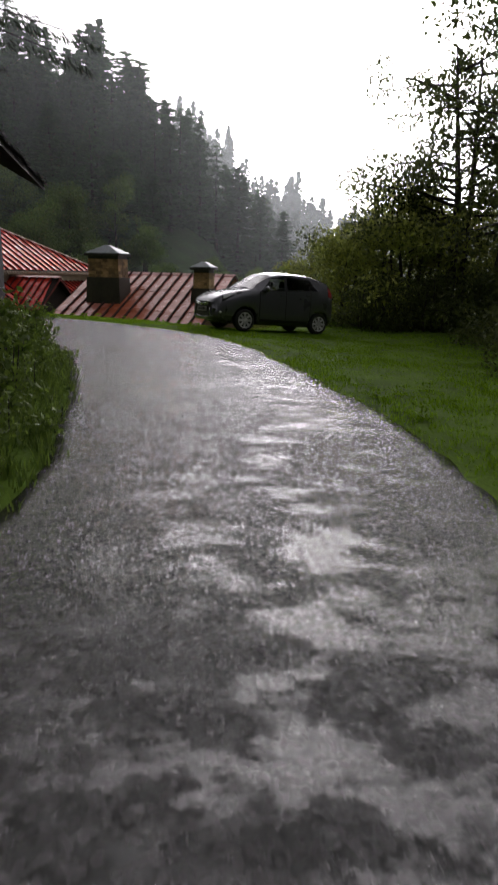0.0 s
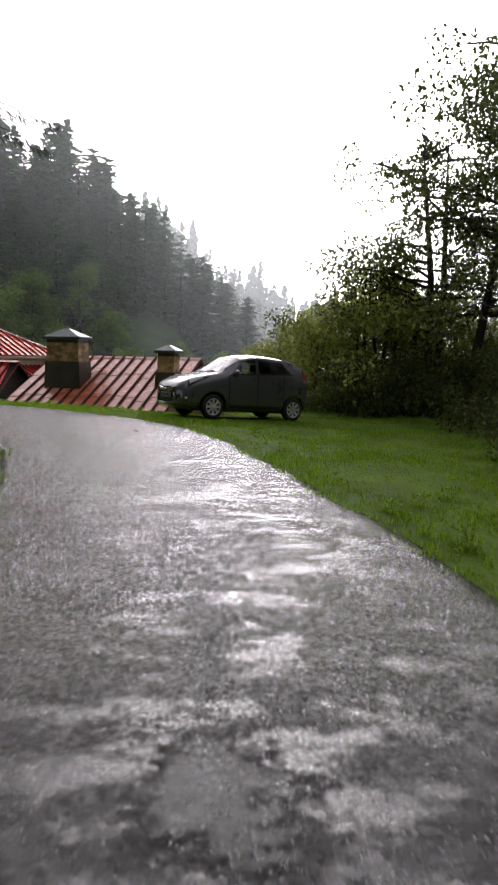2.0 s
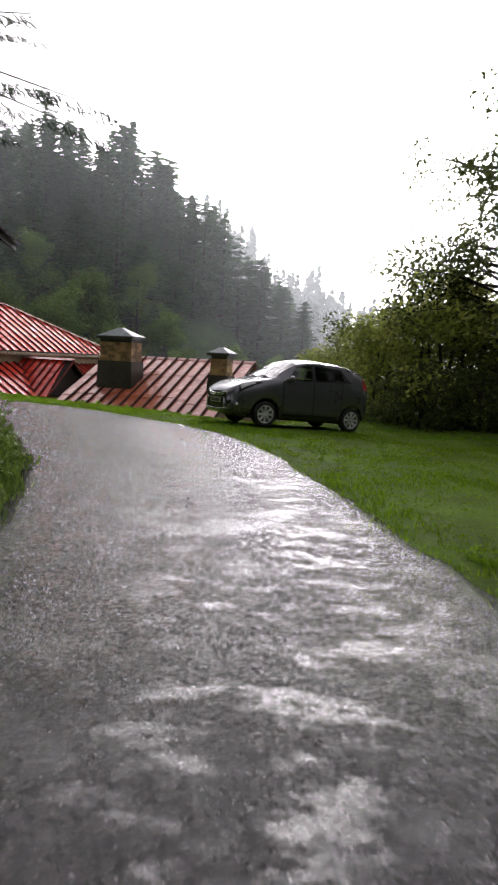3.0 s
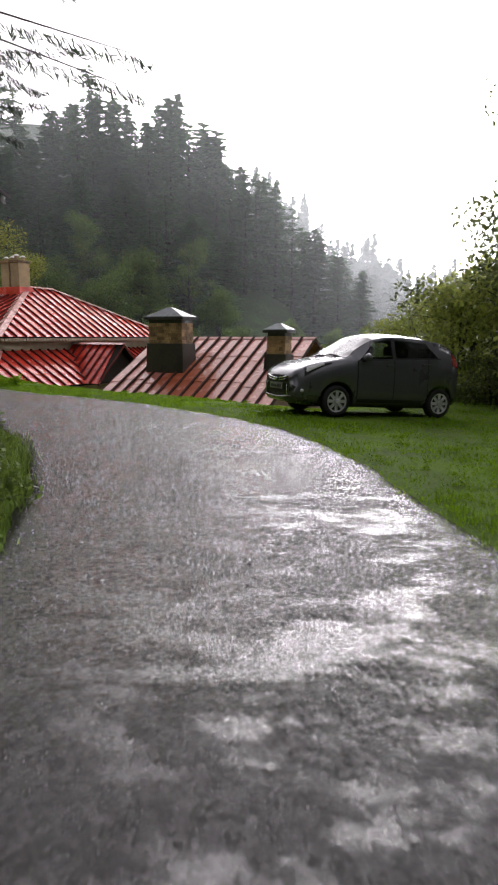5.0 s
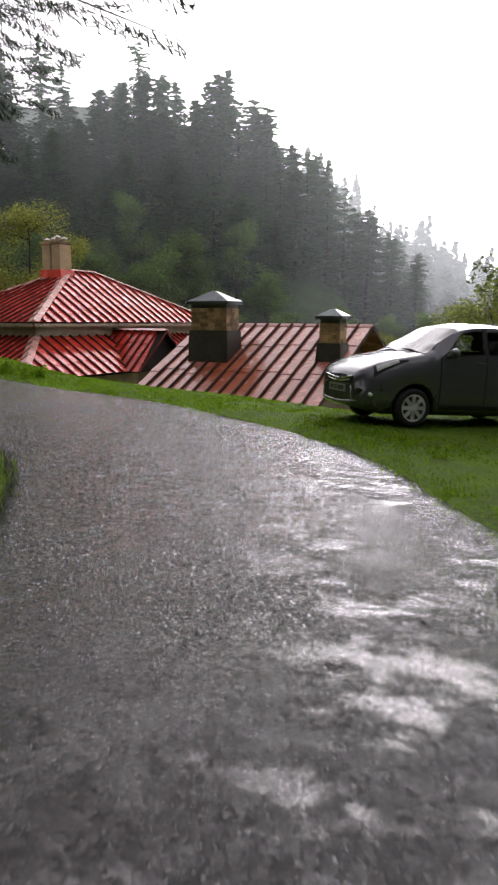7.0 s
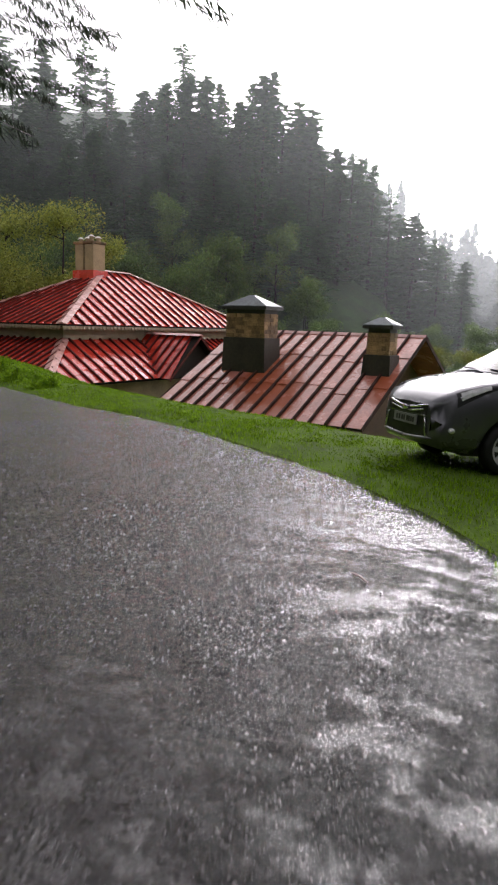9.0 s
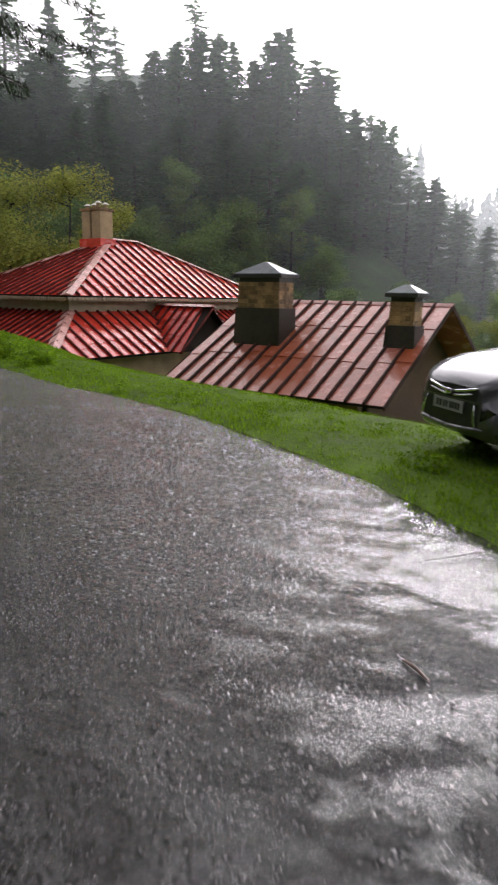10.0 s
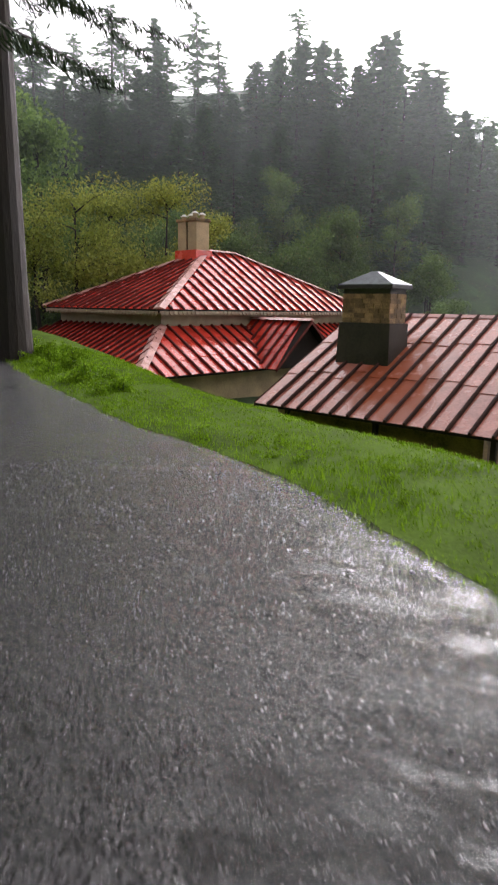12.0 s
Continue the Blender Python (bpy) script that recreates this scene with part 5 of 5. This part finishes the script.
            for m_ in range(4):
                bm.faces.new((a_[m_], a_[(m_ + 1) % 4], b_[(m_ + 1) % 4], b_[m_]))
        bmesh.ops.recalc_face_normals(bm, faces=bm.faces)
        part("wheel_cover", bm, M_RIM, wheel, "silver spoked wheel cover")
        for k in range(8):
            bm = bmesh.new()
            m4 = Matrix.Rotation(k * math.tau / 8, 4, "Y") @ Matrix.Translation((0.115, side * 0.075, 0)) @ Matrix.Diagonal((0.15, 0.012, 0.055, 1))
            bmesh.ops.create_cube(bm, size=1.0, matrix=m4)
            part("spoke", bm, M_RIM, wheel)
part("underbody", boxed(-1.45, 1.55, -0.62, 0.62, 0.17, 0.30, 0.03), M_BLACK, car)
# windscreen and rear window as one sheet each across the middle
for nm, xa, xb, lab in (("windscreen", 0.34, 0.93, "wide raked windscreen reflecting the sky"), ("rear_window", -1.40, -1.52, "dark rear window")):
    bm = bmesh.new()
    g = []
    for i in range(11):
        x = xa + (xb - xa) * i / 10
        row = []
        for j in range(21):
            t_ = abs(j - 10) / 10
            p = surf(x, 8 - 1.88 * t_)
            n_ = Vector((0.5 if xb > 0 else -0.5, 0, 0.86))
            row.append(bm.verts.new((p.x + n_.x * 0.008, p.y * (1 if j >= 10 else -1), p.z + n_.z * 0.008)))
        g.append(row)
    for i in range(10):
        for j in range(20):
            bm.faces.new((g[i][j], g[i + 1][j], g[i + 1][j + 1], g[i][j + 1]))
    bmesh.ops.recalc_face_normals(bm, faces=bm.faces)
    part(nm, bm, M_GLASS_DARK, car, lab, True)
for y0, y1 in ((0.52, 0.02), (-0.05, -0.52)):
    bm = bmesh.new()
    tube(bm, [(0.96, y0, 1.075), (0.91, (y0 + y1) / 2, 1.11), (0.90, y1, 1.12)], [0.012, 0.01, 0.006], 5)
    part("wiper", bm, M_BLACK, car)
bm = bmesh.new()
tube(bm, [(0.02, 0, 1.535), (-0.02, 0, 1.58), (-0.1, 0, 1.66)], [0.02, 0.008, 0.003], 6)
part("aerial", bm, M_BLACK, car)


def nose_x(y, z):
    """Where the nose's skin lies at a height z and width y."""
    best = 1.3
    for x in np.arange(1.3, 1.912, 0.01):
        p = section(float(x))
        wide = 0.0
        for (ya, za), (yb, zb_) in zip(p, p[1:]):
            if min(za, zb_) <= z <= max(za, zb_) and abs(zb_ - za) > 1e-6:
                wide = max(wide, ya + (yb - ya) * (z - za) / (zb_ - za))
        if wide >= abs(y):
            best = float(x)
    return best


def nose_strip(name, zlo, zhi, half, off, material, label="", bend=0.0, parent=None):
    """A strip that runs round the nose between two heights; bend drops its middle."""
    bm = bmesh.new()
    top_, bot = [], []
    for i in range(17):
        y = -half + 2 * half * i / 16
        dz = -bend * (1 - abs(y) / half)
        for lst, z in ((top_, zhi), (bot, zlo)):
            lst.append(bm.verts.new((nose_x(y, z + dz) + off, y, z + dz)))
    for i in range(16):
        bm.faces.new((bot[i], bot[i + 1], top_[i + 1], top_[i]))
    bmesh.ops.recalc_face_normals(bm, faces=bm.faces)
    return part(name, bm, material, parent or car, label)


def nose_bar(name, half, z_side, z_mid, rad, material, parent, label="", y_from=0.0, sides=(1, -1)):
    """A round bar each side of the emblem, that sweeps down towards the middle."""
    for sd in sides:
        pts = []
        for i in range(9):
            y = y_from + (half - y_from) * i / 8
            z = z_mid + (z_side - z_mid) * (i / 8) ** 1.3
            pts.append((nose_x(y, z) + 0.016, sd * y, z))
        bm = bmesh.new()
        tube(bm, pts, [rad] * 8 + [rad * 0.4], 8)
        part(name, bm, material, parent, label, True)


grille = nose_strip("grille", 0.575, 0.69, 0.43, 0.012, M_BLACK, "black grille with swept chrome bars")
nose_bar("grille_bar", 0.42, 0.69, 0.635, 0.014, M_CHROME, grille, "bright chrome bar", 0.05)
nose_bar("grille_bar", 0.36, 0.635, 0.595, 0.012, M_CHROME, grille, "bright chrome bar", 0.05)
intake = nose_strip("lower_intake", 0.325, 0.555, 0.42, 0.010, M_BLACK, "black lower air intake round the plate")
nose_bar("bumper_lip", 0.52, 0.335, 0.30, 0.022, M_PAINT, car, "grey bumper lip")
for sd in (1, -1):
    bm = bmesh.new()
    tube(bm, [(nose_x(0.45 - 0.05 * k / 4, 0.34 + 0.21 * k / 4) + 0.014, sd * (0.45 - 0.05 * k / 4), 0.34 + 0.21 * k / 4) for k in range(5)], [0.008, 0.014, 0.014, 0.012, 0.006], 6)
    part("intake_trim", bm, M_CHROME, intake, "bright trim edge", True)
bm = bmesh.new()
bmesh.ops.create_uvsphere(bm, u_segments=14, v_segments=8, radius=1.0, matrix=Matrix.Translation((1.945, 0, 0.625)) @ Matrix.Diagonal((0.012, 0.055, 0.03, 1)))
part("emblem", bm, M_CHROME, grille, "plain oval chrome emblem", True)
# cabin
part("dashboard", boxed(0.42, 0.74, -0.62, 0.62, 0.72, 1.02, 0.06), M_BLACK, car)
for x0, ys in ((-0.22, (-0.36, 0.36)), (-1.05, (-0.34, 0.34))):
    for y0 in ys:
        bm = boxed(x0 - 0.07, x0 + 0.07, y0 - 0.25, y0 + 0.25, 0.45, 1.12, 0.05)
        seat = part("seat", bm, M_SEAT, car, "dark fabric seat")
        part("headrest", boxed(x0 - 0.06, x0 + 0.05, y0 - 0.13, y0 + 0.13, 1.14, 1.32, 0.04), M_SEAT, seat)
        part("seat_cushion", boxed(x0 + 0.05, x0 + 0.5, y0 - 0.25, y0 + 0.25, 0.42, 0.58, 0.05), M_SEAT, seat)
bm = bmesh.new()
ringp = [(0.34 - 0.08 * math.sin(k * math.tau / 20), -0.36 + 0.18 * math.cos(k * math.tau / 20), 0.98 + 0.16 * math.sin(k * math.tau / 20)) for k in range(21)]
tube(bm, ringp, [0.014] * 21, 6)
part("steering_wheel", bm, M_BLACK, car, "", True)
plate = part("number_plate", boxed(1.925, 1.94, -0.25, 0.25, 0.445, 0.555, 0.004), M_PLATE, car, "white number plate with dark unreadable marks")
for i, (y, wd_) in enumerate(((-0.19, 0.035), (-0.135, 0.035), (-0.07, 0.03), (-0.025, 0.03), (0.04, 0.035), (0.085, 0.03), (0.13, 0.03), (0.175, 0.03))):
    part("mark", boxed(1.939, 1.943, y, y + wd_, 0.47, 0.53), M_BLACK, plate)

# ---- litter on the lane ----
bm = bmesh.new()
tube(bm, [(-0.055, 0.06, 0.008), (0.0, 0.0, 0.014), (0.05, -0.07, 0.01)], [0.005, 0.008, 0.005], 7)
stick = obj("stick", bm, M_TWIG)
stick.location = (-1.44, 13.88, 0.072)
tagged(stick, "broken reddish brown stick on the wet lane", "stick")
rng_ = random.Random(12)
for i, (x, y, s) in enumerate(((-0.76, 9.24, 0.035), (-0.73, 8.9, 0.025), (-3.35, 17.3, 0.03), (-3.0, 17.45, 0.035), (-1.3, 13.68, 0.02), (-2.6, 15.9, 0.02), (-0.4, 10.9, 0.02), (-2.0, 14.6, 0.018), (0.2, 5.2, 0.02), (-0.6, 6.3, 0.018), (-1.9, 16.2, 0.02), (-3.6, 16.6, 0.018))):
    bm = bmesh.new()
    bmesh.ops.create_icosphere(bm, subdivisions=2, radius=1.0)
    for vv in bm.verts:
        vv.co *= 1 + 0.3 * noise.noise(vv.co * 1.7 + Vector((i * 3.1, 0, 0)))
    s *= 0.55
    bmesh.ops.scale(bm, vec=(s, s * 0.8, s * 0.6), verts=bm.verts)
    ob = obj("pebble", bm, M_PEBBLE, None, "", True)
    ob.location = (x, y, 0.075 + s * 0.3)
    tagged(ob, "small dark wet pebble lying on the lane", "pebble", "pebbles on the lane")

# aggregate that stands out of the worn lane
M_AGG = mat("wet_aggregate", (0.03, 0.027, 0.026), rough=0.25, var=0.6, scale=40, fine=150, bump=0.0, spec=0.6)
AGG_ROWS = 1600
rows_ = []
for i in range(AGG_ROWS):
    t = 0.385 + 0.30 * i / AGG_ROWS
    rows_.append((along(L_LINE, t), along(R_LINE, t)))
r = np.random.RandomState(21)
av, af = [], []
for i in range(120000):
    a, b2 = rows_[r.randint(AGG_ROWS)]
    f = r.rand()
    x, y = a + (b2 - a) * f
    rough_here = 0.5 + 0.9 * noise.noise((x * 1.1, y * 1.1, 4)) + 0.5 * noise.noise((x * 4.0, y * 4.0, 9))
    if y > 10.5:
        rough_here += 0.45 * (1 - f)
    if r.rand() > rough_here * 0.8:
        continue
    z = 0.075 - 0.035 * (2 * f - 1) ** 2 + noise.noise((x * 0.8, y * 0.8, 1)) * 0.010 + noise.noise((x * 3.1, y * 3.1, 8)) * 0.0015
    rad = 0.0035 + 0.0075 * r.rand() ** 3
    k = len(av)
    for q in range(4):
        an = q * math.pi / 2 + r.uniform(-0.5, 0.5)
        av.append((x + math.cos(an) * rad * r.uniform(0.7, 1.4), y + math.sin(an) * rad * r.uniform(0.7, 1.4), z - 0.001))
    av.append((x + r.uniform(-0.3, 0.3) * rad, y + r.uniform(-0.3, 0.3) * rad, z + rad * r.uniform(0.35, 0.8)))
    af += [(k, k + 1, k + 4), (k + 1, k + 2, k + 4), (k + 2, k + 3, k + 4), (k + 3, k, k + 4)]
tagged(new("aggregate", mesh_from("aggregate", av, af, M_AGG, True)), "small dark wet stones set in the worn lane", "gravel", kind="stuff")

# joints between the old concrete slabs
for pts in (((-1.42, 15.07), (-1.2, 15.22), (-0.97, 15.43)),):
    bm = bmesh.new()
    tube(bm, [(x, y, 0.068 + 0.010 * (1 if i == 1 else 0.6)) for i, (x, y) in enumerate(pts)], [0.002, 0.004, 0.002], 6)
    part("slab_joint", bm, M_PEBBLE, road, "dark open joint between slabs")
